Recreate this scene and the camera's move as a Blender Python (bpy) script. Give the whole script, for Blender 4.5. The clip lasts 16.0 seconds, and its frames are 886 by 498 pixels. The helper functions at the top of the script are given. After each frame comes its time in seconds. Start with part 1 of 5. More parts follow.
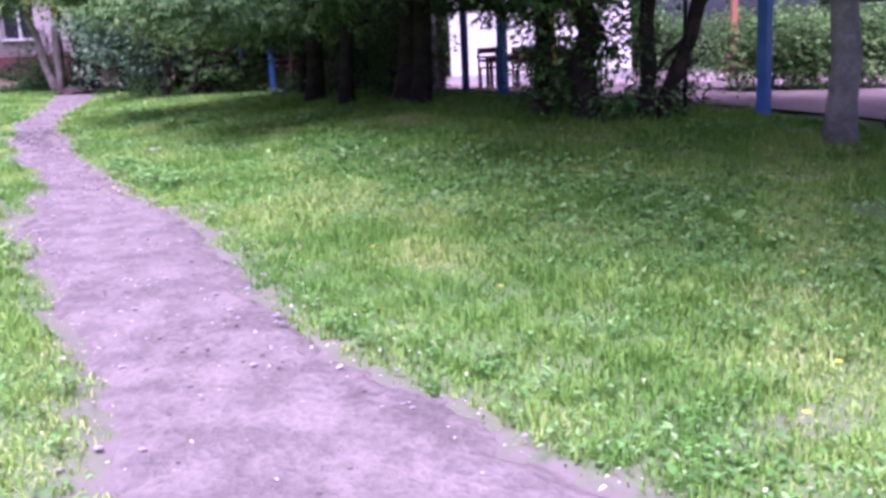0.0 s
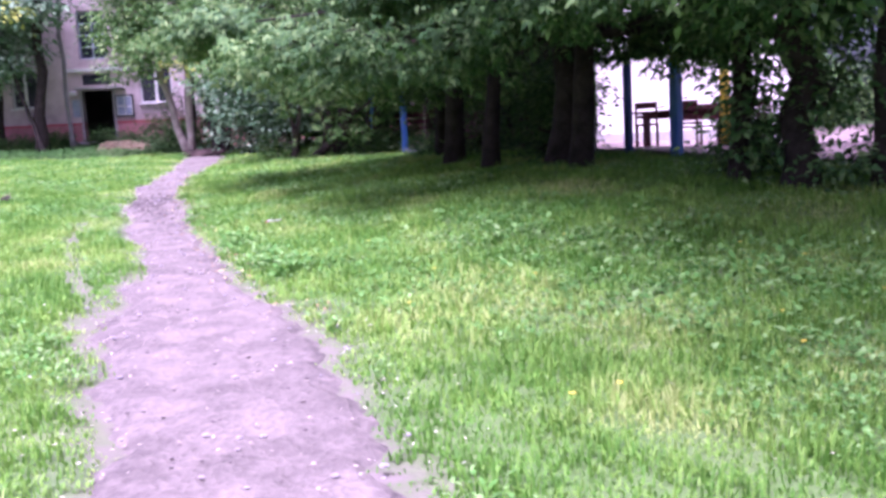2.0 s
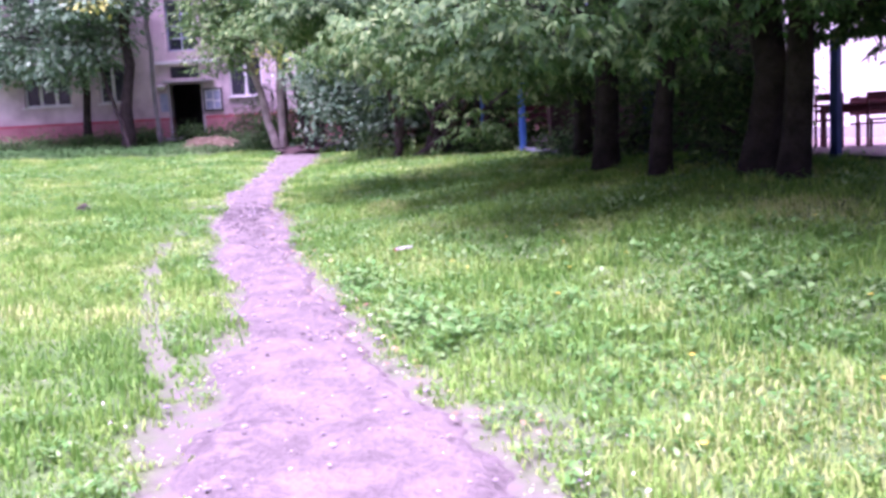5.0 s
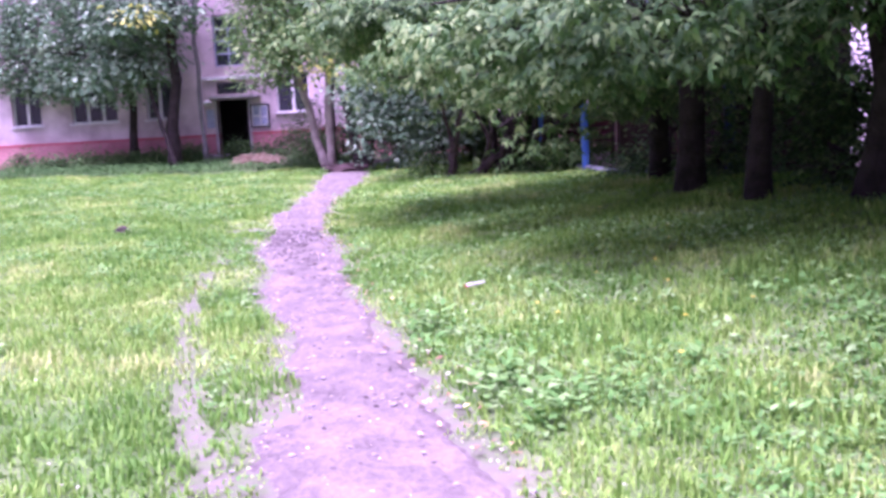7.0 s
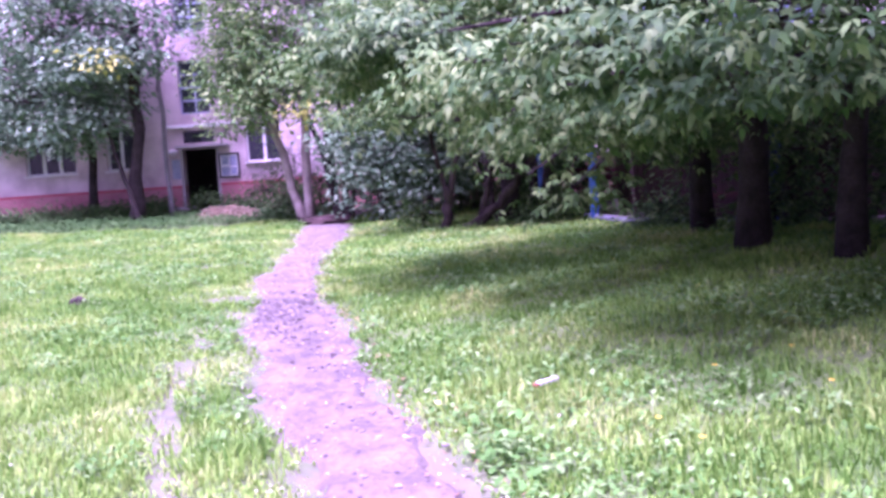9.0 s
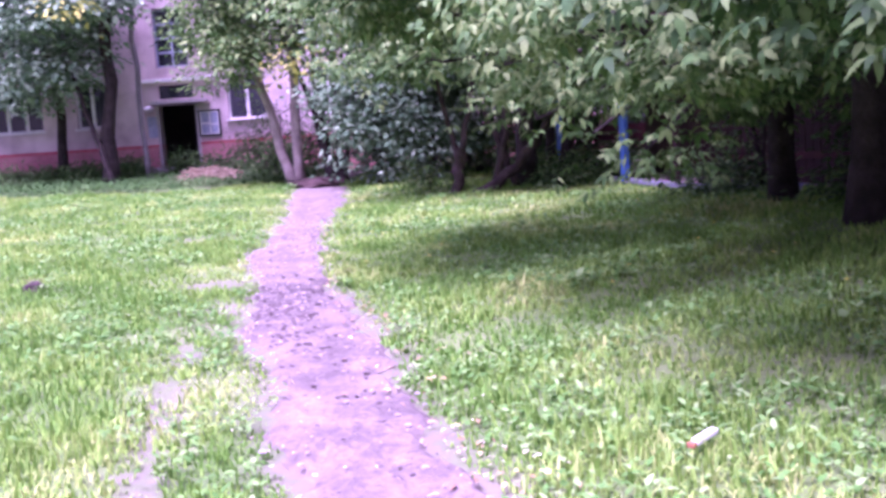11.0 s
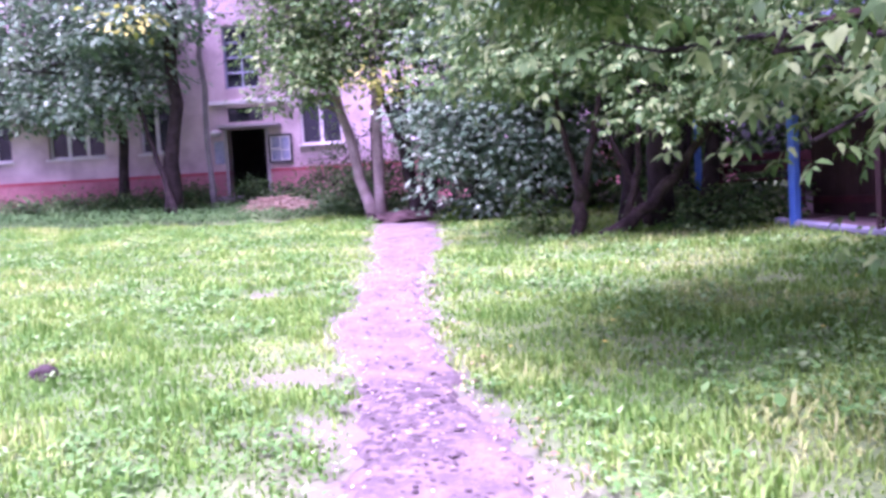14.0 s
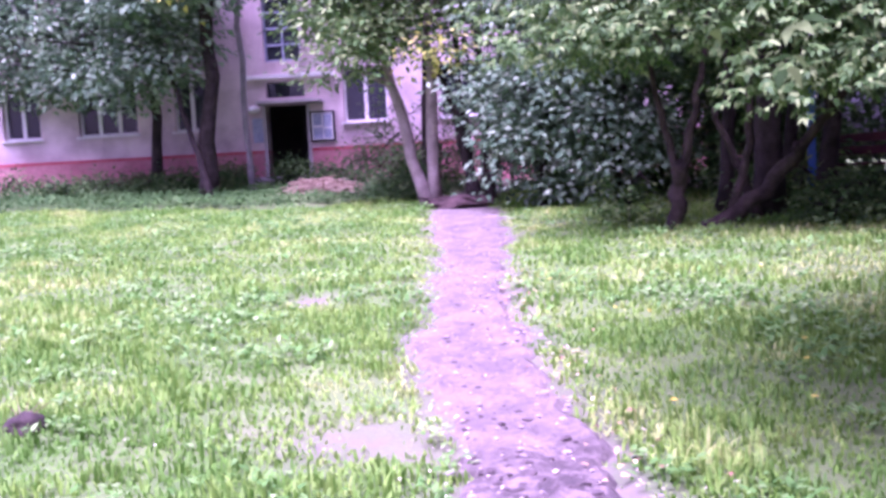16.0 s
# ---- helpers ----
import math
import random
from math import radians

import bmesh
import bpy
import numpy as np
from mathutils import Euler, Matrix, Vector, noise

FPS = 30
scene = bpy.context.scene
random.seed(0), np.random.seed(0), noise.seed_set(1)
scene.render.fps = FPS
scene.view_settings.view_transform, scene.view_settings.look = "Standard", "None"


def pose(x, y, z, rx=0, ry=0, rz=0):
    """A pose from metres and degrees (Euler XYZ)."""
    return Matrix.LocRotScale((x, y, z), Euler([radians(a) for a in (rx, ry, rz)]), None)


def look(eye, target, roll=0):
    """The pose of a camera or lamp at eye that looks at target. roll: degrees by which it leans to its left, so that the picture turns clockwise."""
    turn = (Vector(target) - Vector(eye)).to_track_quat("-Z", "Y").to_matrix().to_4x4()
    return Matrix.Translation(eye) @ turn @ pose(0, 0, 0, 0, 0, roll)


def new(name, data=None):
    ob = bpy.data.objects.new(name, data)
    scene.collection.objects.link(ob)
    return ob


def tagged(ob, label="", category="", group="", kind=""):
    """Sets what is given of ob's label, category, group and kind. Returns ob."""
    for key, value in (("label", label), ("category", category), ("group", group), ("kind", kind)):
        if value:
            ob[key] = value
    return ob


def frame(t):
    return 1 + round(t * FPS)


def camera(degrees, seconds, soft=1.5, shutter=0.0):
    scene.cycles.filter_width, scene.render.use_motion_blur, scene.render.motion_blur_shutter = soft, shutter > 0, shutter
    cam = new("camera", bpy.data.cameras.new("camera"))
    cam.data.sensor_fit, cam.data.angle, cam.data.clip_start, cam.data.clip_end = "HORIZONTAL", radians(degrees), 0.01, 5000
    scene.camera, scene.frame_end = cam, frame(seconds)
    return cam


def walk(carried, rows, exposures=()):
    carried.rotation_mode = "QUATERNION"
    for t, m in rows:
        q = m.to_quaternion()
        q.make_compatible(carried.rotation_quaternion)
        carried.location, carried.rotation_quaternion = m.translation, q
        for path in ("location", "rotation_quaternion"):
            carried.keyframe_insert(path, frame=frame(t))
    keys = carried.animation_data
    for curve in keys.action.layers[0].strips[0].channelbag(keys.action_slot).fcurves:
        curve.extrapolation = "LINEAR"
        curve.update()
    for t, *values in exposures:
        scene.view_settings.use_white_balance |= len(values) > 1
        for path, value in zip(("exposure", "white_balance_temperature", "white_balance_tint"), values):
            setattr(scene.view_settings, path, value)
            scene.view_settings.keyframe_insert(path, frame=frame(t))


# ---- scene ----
# ---- camera and walk: seconds, eye (x, y, z), yaw, pitch, lean ----
cam = camera(53.0, 16.0, soft=3.3)
ROWS = [
    (0.0, -0.000, -0.000, 1.588, -0.00, -10.73, 2.78),
    (0.5, -0.033, 0.351, 1.597, 1.70, -8.97, 2.84),
    (1.0, -0.099, 0.866, 1.611, 4.09, -7.60, 2.78),
    (1.5, -0.287, 1.492, 1.620, 6.08, -6.88, 2.80),
    (2.0, -0.518, 2.107, 1.628, 7.92, -6.61, 3.16),
    (2.5, -0.891, 2.921, 1.668, 9.25, -6.36, 3.23),
    (3.0, -1.258, 3.607, 1.705, 10.38, -6.28, 3.64),
    (3.5, -1.476, 4.035, 1.728, 10.34, -6.47, 3.56),
    (4.0, -1.574, 4.286, 1.751, 9.12, -6.82, 3.62),
    (4.5, -1.666, 4.325, 1.783, 10.92, -6.94, 3.40),
    (7.0, -2.271, 5.369, 1.857, 15.80, -5.65, 3.11),
    (7.5, -2.456, 5.686, 1.879, 14.11, -5.05, 3.05),
    (8.0, -2.693, 6.051, 1.900, 13.55, -4.22, 3.29),
    (8.5, -2.993, 6.466, 1.927, 13.31, -3.54, 3.52),
    (9.0, -3.293, 6.903, 1.964, 13.49, -2.77, 3.95),
    (11.5, -4.451, 8.919, 2.083, 12.06, -5.81, 3.91),
    (12.0, -4.691, 9.334, 2.112, 12.40, -4.41, 3.59),
    (12.5, -4.906, 9.778, 2.134, 13.92, -3.42, 3.43),
    (13.0, -5.156, 10.207, 2.156, 14.92, -2.88, 3.31),
    (13.5, -5.362, 10.592, 2.182, 15.45, -3.23, 3.35),
    (14.0, -5.556, 10.963, 2.204, 16.22, -3.46, 3.33),
    (14.5, -5.796, 11.297, 2.230, 16.33, -3.86, 3.19),
    (15.0, -6.054, 11.727, 2.247, 17.06, -4.19, 3.34),
    (15.5, -6.301, 12.120, 2.253, 17.49, -4.37, 3.24),
    (16.0, -6.502, 12.506, 2.264, 18.48, -4.57, 2.96),
]
EXPOSURE = [(0.0, 0.98, 5180, 67), (0.5, 0.94, 5200, 57), (1.0, 1.12, 5220, 60), (1.5, 1.24, 5240, 62), (3.0, 1.38, 5240, 73), (3.5, 1.35, 5280, 80), (4.0, 1.18, 5280, 77), (4.5, 1.4, 5300, 78), (7.0, 1.35, 5250, 88), (9.0, 1.5, 5190, 101),
            (11.5, 1.45, 5250, 98), (12.5, 1.68, 5160, 109), (13.5, 1.7, 5230, 93), (14.5, 1.5, 5220, 95), (15.3, 1.28, 5220, 93), (16.0, 1.45, 5220, 98)]
walk(cam, [(t, pose(x, y, z, 90 + p, r, yaw)) for t, x, y, z, yaw, p, r in ROWS], EXPOSURE)

# ---- world, sun ----
SUN_ELEVATION, SUN_AZIMUTH = 68.0, 198.0
world = bpy.data.worlds.new("overcast_sky")
scene.world = world
world.use_nodes = True
wn = world.node_tree
sky = wn.nodes.new("ShaderNodeTexSky")
sky.sky_type = "NISHITA"
sky.sun_disc = False
sky.sun_elevation = radians(SUN_ELEVATION)
sky.sun_rotation = radians(SUN_AZIMUTH)
sky.air_density, sky.dust_density, sky.ozone_density = 0.8, 9.0, 0.4
wn.links.new(sky.outputs["Color"], wn.nodes["Background"].inputs["Color"])
wn.nodes["Background"].inputs["Strength"].default_value = 0.105
sun_data = bpy.data.lights.new("sun", "SUN")
sun_data.energy, sun_data.angle, sun_data.color = 3.55, radians(32), (1.0, 0.97, 0.92)
sun = new("sun", sun_data)
a, e = radians(SUN_AZIMUTH), radians(SUN_ELEVATION)
sun.matrix_world = look((0, 0, 30), (0 - math.sin(a) * math.cos(e), 0 - math.cos(a) * math.cos(e), 30 - math.sin(e)))


# ---- ground shape ----
def smooth(v):
    v = np.clip(v, 0, 1)
    return v * v * (3 - 2 * v)


def gz(x, y):
    """Height of the lawn: rises gently ahead, with a low bank on the right."""
    x, y = np.asarray(x, float), np.asarray(y, float)
    far = np.clip(y, -40, 33)
    return 0.052 * far - 0.0256 * np.clip(x, -45, 30) + 0.52 * smooth((x + 0.43 * y) / 6.5) * smooth((y - 5) / 9) * (1 - 0.62 * smooth((y - 16) / 7))


def relief(x, y):
    """Small unevenness of the turf."""
    return 0.022 * wobble(x, y, 0.9) + 0.012 * wobble(x, y, 0.4, 2)


PATH_LY = [-6, 0, 3, 3.9, 4.7, 5.25, 5.9, 6.4, 7.35, 8.0, 8.5, 9.25, 9.85, 10.65, 11.05, 11.6, 12.6, 13.4, 14.0, 14.35, 15.4, 16.65, 17.7, 18.4, 18.9, 20.2, 20.95, 22.55, 23.2, 24.7, 26.5, 28, 30, 33]
PATH_L = [0.9, -0.4, -1.33, -1.68, -2.05, -2.41, -2.73, -3.06, -3.56, -3.9, -4.02, -4.31, -4.48, -4.92, -5.08, -5.5, -6.07, -6.4, -6.74, -7.08, -7.4, -7.93, -8.52, -8.7, -8.74, -9.2, -9.38, -9.9, -10.25, -10.76, -11.4, -11.85, -12.1, -12.6]
PATH_RY = [-6, 0, 2, 2.9, 3.45, 3.95, 4.7, 5.3, 6.0, 6.7, 7.55, 8.5, 9.1, 9.5, 10.25, 10.7, 11.6, 12.8, 13.6, 14.9, 15.9, 16.75, 17.65, 18.5, 19.0, 21.2, 22.65, 23.0, 24.6, 26.2, 28, 30, 33]
PATH_R = [3.2, 2.0, 1.25, 0.61, 0.15, -0.24, -0.84, -1.12, -1.46, -1.76, -2.13, -2.75, -3.28, -3.53, -3.85, -4.2, -4.66, -5.37, -5.7, -6.32, -6.9, -7.27, -7.67, -7.93, -8.2, -8.8, -9.2, -9.15, -9.7, -10.15, -10.8, -11.2, -11.8]
TRACK_Y = [7.2, 8.45, 9.3, 10.3, 11.1, 12.3, 13.0, 14.1, 15.0]
TRACK_X = [-3.55, -4.2, -4.82, -5.44, -5.96, -6.57, -6.87, -7.36, -7.6]


def path_left(y):
    return np.interp(y, PATH_LY, PATH_L)


def path_right(y):
    return np.interp(y, PATH_RY, PATH_R)


def wobble(x, y, size, seed=0.0):
    """Cheap smooth noise of about -1 to 1, in metres."""
    x, y = np.asarray(x, float) / size + seed, np.asarray(y, float) / size - seed
    return (np.sin(1.7 * x + 2.1 * np.sin(1.3 * y + seed)) + np.sin(2.3 * y + 1.7 * np.sin(1.9 * x))
            + 0.6 * np.sin(4.1 * x + 3.7 * y) + 0.5 * np.sin(6.7 * y - 5.3 * x)) / 3.1


BARE = [(-10.04, 19.5, 0.32, 0.42, 0.85), (-8.25, 16.25, 0.75, 0.5, 0.62), (-7.7, 15.2, 0.5, 0.4, 0.6), (-4.12, 8.7, 0.22, 0.6, 0.5), (-6.85, 12.9, 0.2, 0.5, 0.5), (-9.5, 20.6, 0.35, 0.6, 0.5),
        (-2.35, 8.1, 0.45, 0.6, 0.5), (1.75, 4.9, 0.35, 0.3, 0.35), (1.3, 3.4, 0.5, 0.25, 0.5), (-10.7, 23.6, 0.35, 0.7, 0.45), (-9.0, 24.6, 0.4, 0.5, 0.5), (-11.2, 27.9, 0.75, 0.9, 0.9)]


def bare(x, y):
    """How bare of grass the soil is, 0 to 1: path, side track and worn patches."""
    x, y = np.asarray(x, float), np.asarray(y, float)
    edge = 0.13 * wobble(x, y, 0.33) + 0.09 * wobble(x, y, 0.11, 3.0)
    inside = np.minimum(x - path_left(y), path_right(y) - x) + edge
    b = smooth(inside / 0.55 + 0.66)
    near = smooth((10.2 - y) / 2.0)
    track = np.abs(x - np.interp(y, TRACK_Y, TRACK_X)) + 0.12 * wobble(x, y, 0.3, 1.0) + 0.09 * wobble(x, y, 0.1, 2.0)
    b = np.maximum(b, (0.74 + 0.16 * near) * smooth((0.10 + 0.04 * near - track) / 0.24 + 0.5) * smooth((y - 6.9) / 0.5) * smooth((15.2 - y) / 1.5))
    for cx, cy, rx, ry, much in BARE:
        r = np.hypot((x - cx) / rx, (y - cy) / ry) + 0.35 * wobble(x, y, 0.25, cx)
        b = np.maximum(b, much * smooth((1.0 - r) / 0.9 + 0.1))
    return b


# ---- materials ----
def material(name, base, rough=0.8, second=None, scale=4.0, fine=60.0, bump=0.3, third=None, metal=0.0, island=None, spec=0.3, translucent=0.0, detail=8.0, bump_scale=None, swing=None):
    """A procedural surface: two colours mixed by coarse noise, darkened and lightened by fine noise, with relief."""
    m = bpy.data.materials.new(name)
    m.use_nodes = True
    nt = m.node_tree
    n, link = nt.nodes, nt.links.new
    b = n["Principled BSDF"]
    b.inputs["Roughness"].default_value = rough
    b.inputs["Metallic"].default_value = metal
    b.inputs["Specular IOR Level"].default_value = spec
    co = n.new("ShaderNodeTexCoord").outputs["Object"]
    coarse = n.new("ShaderNodeTexNoise")
    coarse.inputs["Scale"].default_value, coarse.inputs["Detail"].default_value = scale, detail
    link(co, coarse.inputs["Vector"])
    small = n.new("ShaderNodeTexNoise")
    small.inputs["Scale"].default_value, small.inputs["Detail"].default_value = fine, 4.0
    link(co, small.inputs["Vector"])
    ramp = n.new("ShaderNodeValToRGB")
    ramp.color_ramp.elements[0].position, ramp.color_ramp.elements[1].position = 0.35, 0.65
    ramp.color_ramp.elements[0].color = (*base, 1)
    ramp.color_ramp.elements[1].color = (*(second or base), 1)
    if third:
        el = ramp.color_ramp.elements.new(0.8)
        el.color = (*third, 1)
    if island is not None:
        geo = n.new("ShaderNodeNewGeometry")
        mixv = n.new("ShaderNodeMath")
        mixv.operation = "MULTIPLY_ADD"
        link(geo.outputs["Random Per Island"], mixv.inputs[0])
        mixv.inputs[1].default_value = island
        sub = n.new("ShaderNodeMath")
        sub.operation = "MULTIPLY_ADD"
        link(coarse.outputs["Fac"], sub.inputs[0])
        k = swing or 1.0 - 0.5 * island
        sub.inputs[1].default_value = k
        sub.inputs[2].default_value = 0.5 - 0.5 * island - 0.5 * k
        link(sub.outputs[0], mixv.inputs[2])
        link(mixv.outputs[0], ramp.inputs["Fac"])
    else:
        link(coarse.outputs["Fac"], ramp.inputs["Fac"])
    mul = n.new("ShaderNodeMix")
    mul.data_type, mul.blend_type = "RGBA", "OVERLAY"
    mul.inputs[0].default_value = 0.45
    link(ramp.outputs["Color"], mul.inputs[6])
    link(small.outputs["Fac"], mul.inputs[7])
    link(mul.outputs[2], b.inputs["Base Color"])
    if bump:
        bp = n.new("ShaderNodeBump")
        bp.inputs["Strength"].default_value = bump
        bp.inputs["Distance"].default_value = bump_scale or 0.01
        link(small.outputs["Fac"], bp.inputs["Height"])
        link(bp.outputs["Normal"], b.inputs["Normal"])
    if translucent:
        tr = n.new("ShaderNodeBsdfTranslucent")
        link(mul.outputs[2], tr.inputs["Color"])
        mx = n.new("ShaderNodeMixShader")
        mx.inputs[0].default_value = translucent
        link(b.outputs[0], mx.inputs[1])
        link(tr.outputs[0], mx.inputs[2])
        link(mx.outputs[0], n["Material Output"].inputs["Surface"])
    return m


M_GRASS = material("grass_blade", (0.11, 0.28, 0.032), 0.6, (0.26, 0.45, 0.072), 0.8, 9, 0, third=(0.48, 0.57, 0.18), island=0.35, translucent=0.35, swing=1.3)
M_WEED = material("weed_leaf", (0.10, 0.27, 0.05), 0.7, (0.19, 0.39, 0.095), 0.5, 9, 0, third=(0.29, 0.47, 0.16), island=0.7, translucent=0.3, spec=0.2)
# darker than the lawn: the shade before the house is in this colour
M_SHADE_WEED = material("shade_dark_weed_leaf", (0.025, 0.085, 0.015), 0.65, (0.05, 0.13, 0.028), 0.7, 9, 0, third=(0.085, 0.18, 0.045), island=0.7, translucent=0.15, spec=0.2)
M_FLOWER = material("yellow_petal", (0.72, 0.55, 0.03), 0.6, (0.80, 0.66, 0.08), 8, 40, 0)
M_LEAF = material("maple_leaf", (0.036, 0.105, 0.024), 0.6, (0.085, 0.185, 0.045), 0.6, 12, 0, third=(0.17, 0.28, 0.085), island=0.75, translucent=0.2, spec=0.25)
# grey-green lightened further, so that distant haze is in the leaf colour
M_LEAF_GREY = material("grey_green_leaf", (0.095, 0.195, 0.095), 0.75, (0.19, 0.315, 0.165), 0.6, 12, 0, third=(0.30, 0.42, 0.26), island=0.8, translucent=0.2, spec=0.3)
M_LEAF_LIGHT = material("pale_green_leaf", (0.065, 0.16, 0.034), 0.6, (0.14, 0.265, 0.066), 0.6, 12, 0, third=(0.245, 0.365, 0.115), island=0.85, translucent=0.25, spec=0.22)
M_LEAF_YELLOW = material("yellowed_leaf", (0.43, 0.49, 0.07), 0.5, (0.58, 0.62, 0.14), 1.5, 12, 0, island=0.7, translucent=0.35)
M_BARK = material("dark_bark", (0.018, 0.014, 0.012), 0.95, (0.048, 0.037, 0.032), 5, 30, 0.9, bump_scale=0.03)
M_BARK_MID = material("brown_bark", (0.024, 0.017, 0.014), 0.95, (0.075, 0.056, 0.046), 5, 30, 0.9, bump_scale=0.03)
M_BARK_LIGHT = material("pale_brown_bark", (0.22, 0.18, 0.16), 0.9, (0.36, 0.30, 0.27), 4, 26, 0.8, bump_scale=0.02)
M_BARK_GREY = material("grey_bark", (0.15, 0.14, 0.14), 0.9, (0.26, 0.245, 0.24), 4, 24, 0.8, bump_scale=0.02)
M_BIRCH = material("birch_bark", (0.62, 0.60, 0.57), 0.75, (0.10, 0.09, 0.085), 5, 20, 0.5, detail=2)
M_BLUE = material("blue_paint", (0.045, 0.14, 0.44), 0.5, (0.075, 0.19, 0.50), 3, 70, 0.15, spec=0.5)
M_BLUE_DARK = material("dark_blue_paint", (0.02, 0.045, 0.14), 0.55, (0.035, 0.07, 0.19), 3, 70, 0.2)
M_RAIL = material("pale_blue_grey_paint", (0.17, 0.18, 0.22), 0.6, (0.26, 0.27, 0.32), 3, 60, 0.2)
M_PLASTER = material("pink_plaster", (0.44, 0.345, 0.35), 0.9, (0.69, 0.565, 0.57), 1.3, 30, 0.4)
M_PLINTH = material("faded_red_plinth", (0.40, 0.16, 0.17), 0.9, (0.50, 0.24, 0.24), 1.1, 30, 0.4)
M_BAND = material("red_band_paint", (0.42, 0.07, 0.09), 0.75, (0.50, 0.12, 0.13), 2, 40, 0.2)
M_WHITE = material("white_paint", (0.78, 0.77, 0.76), 0.55, (0.70, 0.69, 0.68), 3, 60, 0.1)
M_CREAM = material("cream_painted_wall", (0.78, 0.74, 0.68), 0.8, (0.83, 0.80, 0.76), 0.9, 30, 0.2)
# near-black colour puts the lack of light indoors into the surfaces
M_UNLIT = material("unlit_interior", (0.02, 0.018, 0.02), 0.9, (0.035, 0.03, 0.032), 2, 20, 0.2)
M_CONCRETE = material("worn_concrete", (0.36, 0.34, 0.33), 0.9, (0.46, 0.43, 0.42), 2, 40, 0.4)
M_MAROON = material("maroon_painted_wood", (0.042, 0.009, 0.011), 0.6, (0.07, 0.016, 0.018), 4, 40, 0.25)
M_BROWN = material("dark_brown_boards", (0.034, 0.018, 0.017), 0.85, (0.055, 0.030, 0.026), 2.5, 30, 0.4)
M_YELLOW = material("yellow_paint", (0.75, 0.52, 0.03), 0.5, (0.80, 0.60, 0.06), 3, 50, 0.1)
M_PAVE = material("pinkish_playground_ground", (0.20, 0.15, 0.14), 0.95, (0.28, 0.21, 0.195), 0.8, 26, 0.4)
M_ORANGE = material("orange_brown_wood", (0.30, 0.12, 0.065), 0.7, (0.40, 0.18, 0.09), 3, 40, 0.2)
M_RED = material("brick_red_paint", (0.30, 0.09, 0.08), 0.7, (0.38, 0.13, 0.115), 3, 40, 0.2)
M_IRON = material("black_iron", (0.025, 0.025, 0.03), 0.5, (0.04, 0.04, 0.045), 5, 50, 0.2, metal=0.6)
M_PAPER = material("white_card", (0.82, 0.80, 0.78), 0.6, (0.75, 0.73, 0.70), 8, 60, 0.1)
M_BLUEPAPER = material("blue_grey_print", (0.28, 0.32, 0.46), 0.6, (0.42, 0.45, 0.56), 6, 60, 0.1)
M_DRY = material("dry_leaf_and_twig", (0.17, 0.12, 0.075), 0.9, (0.34, 0.27, 0.18), 3, 30, 0.3, island=0.7)
M_CHIP = material("pale_petal_and_chip", (0.46, 0.42, 0.30), 0.8, (0.72, 0.66, 0.54), 3, 30, 0, island=0.7)
M_CLOD = material("dark_damp_clod", (0.07, 0.056, 0.05), 0.95, (0.12, 0.10, 0.09), 4, 30, 0.6)
M_LUMP = material("dark_earth_lump", (0.035, 0.027, 0.022), 0.95, (0.07, 0.055, 0.045), 12, 60, 0.8)
M_HEAP = material("dark_red_brown_earth", (0.05, 0.032, 0.028), 0.95, (0.095, 0.062, 0.054), 6, 40, 0.8)
M_FALLEN = material("fallen_leaf", (0.24, 0.15, 0.075), 0.8, (0.42, 0.32, 0.15), 3, 30, 0, third=(0.55, 0.47, 0.22), island=0.9)
M_STONE = material("grey_pebble", (0.26, 0.235, 0.235), 0.85, (0.38, 0.345, 0.34), 8, 40, 0.3)


def lawn_material():
    """Green thatch that gives way to trodden earth where the lawn is worn bare."""
    m = material("lawn_soil", (0.085, 0.165, 0.04), 0.95, (0.15, 0.21, 0.075), 1.4, 45, 0.6)
    nt = m.node_tree
    n, link = nt.nodes, nt.links.new
    b = n["Principled BSDF"]
    green = b.inputs["Base Color"].links[0].from_socket
    worn = n.new("ShaderNodeAttribute")
    worn.attribute_name = "bare"
    tex = n.new("ShaderNodeTexNoise")
    tex.inputs["Scale"].default_value, tex.inputs["Detail"].default_value = 9.0, 6.0
    link(n.new("ShaderNodeTexCoord").outputs["Object"], tex.inputs["Vector"])
    add = n.new("ShaderNodeMath")
    add.operation = "MULTIPLY_ADD"
    link(tex.outputs["Fac"], add.inputs[0])
    add.inputs[1].default_value, add.inputs[2].default_value = 1.8, 0.05
    tot = n.new("ShaderNodeMath")
    tot.operation, tot.use_clamp = "MULTIPLY", True
    link(worn.outputs["Fac"], tot.inputs[0])
    link(add.outputs[0], tot.inputs[1])
    earth = n.new("ShaderNodeValToRGB")
    earth.color_ramp.elements[0].color, earth.color_ramp.elements[1].color = (0.125, 0.106, 0.09, 1), (0.215, 0.183, 0.156, 1)
    link(tex.outputs["Fac"], earth.inputs["Fac"])
    mix = n.new("ShaderNodeMix")
    mix.data_type = "RGBA"
    link(tot.outputs[0], mix.inputs[0])
    link(green, mix.inputs[6])
    link(earth.outputs["Color"], mix.inputs[7])
    link(mix.outputs[2], b.inputs["Base Color"])
    return m


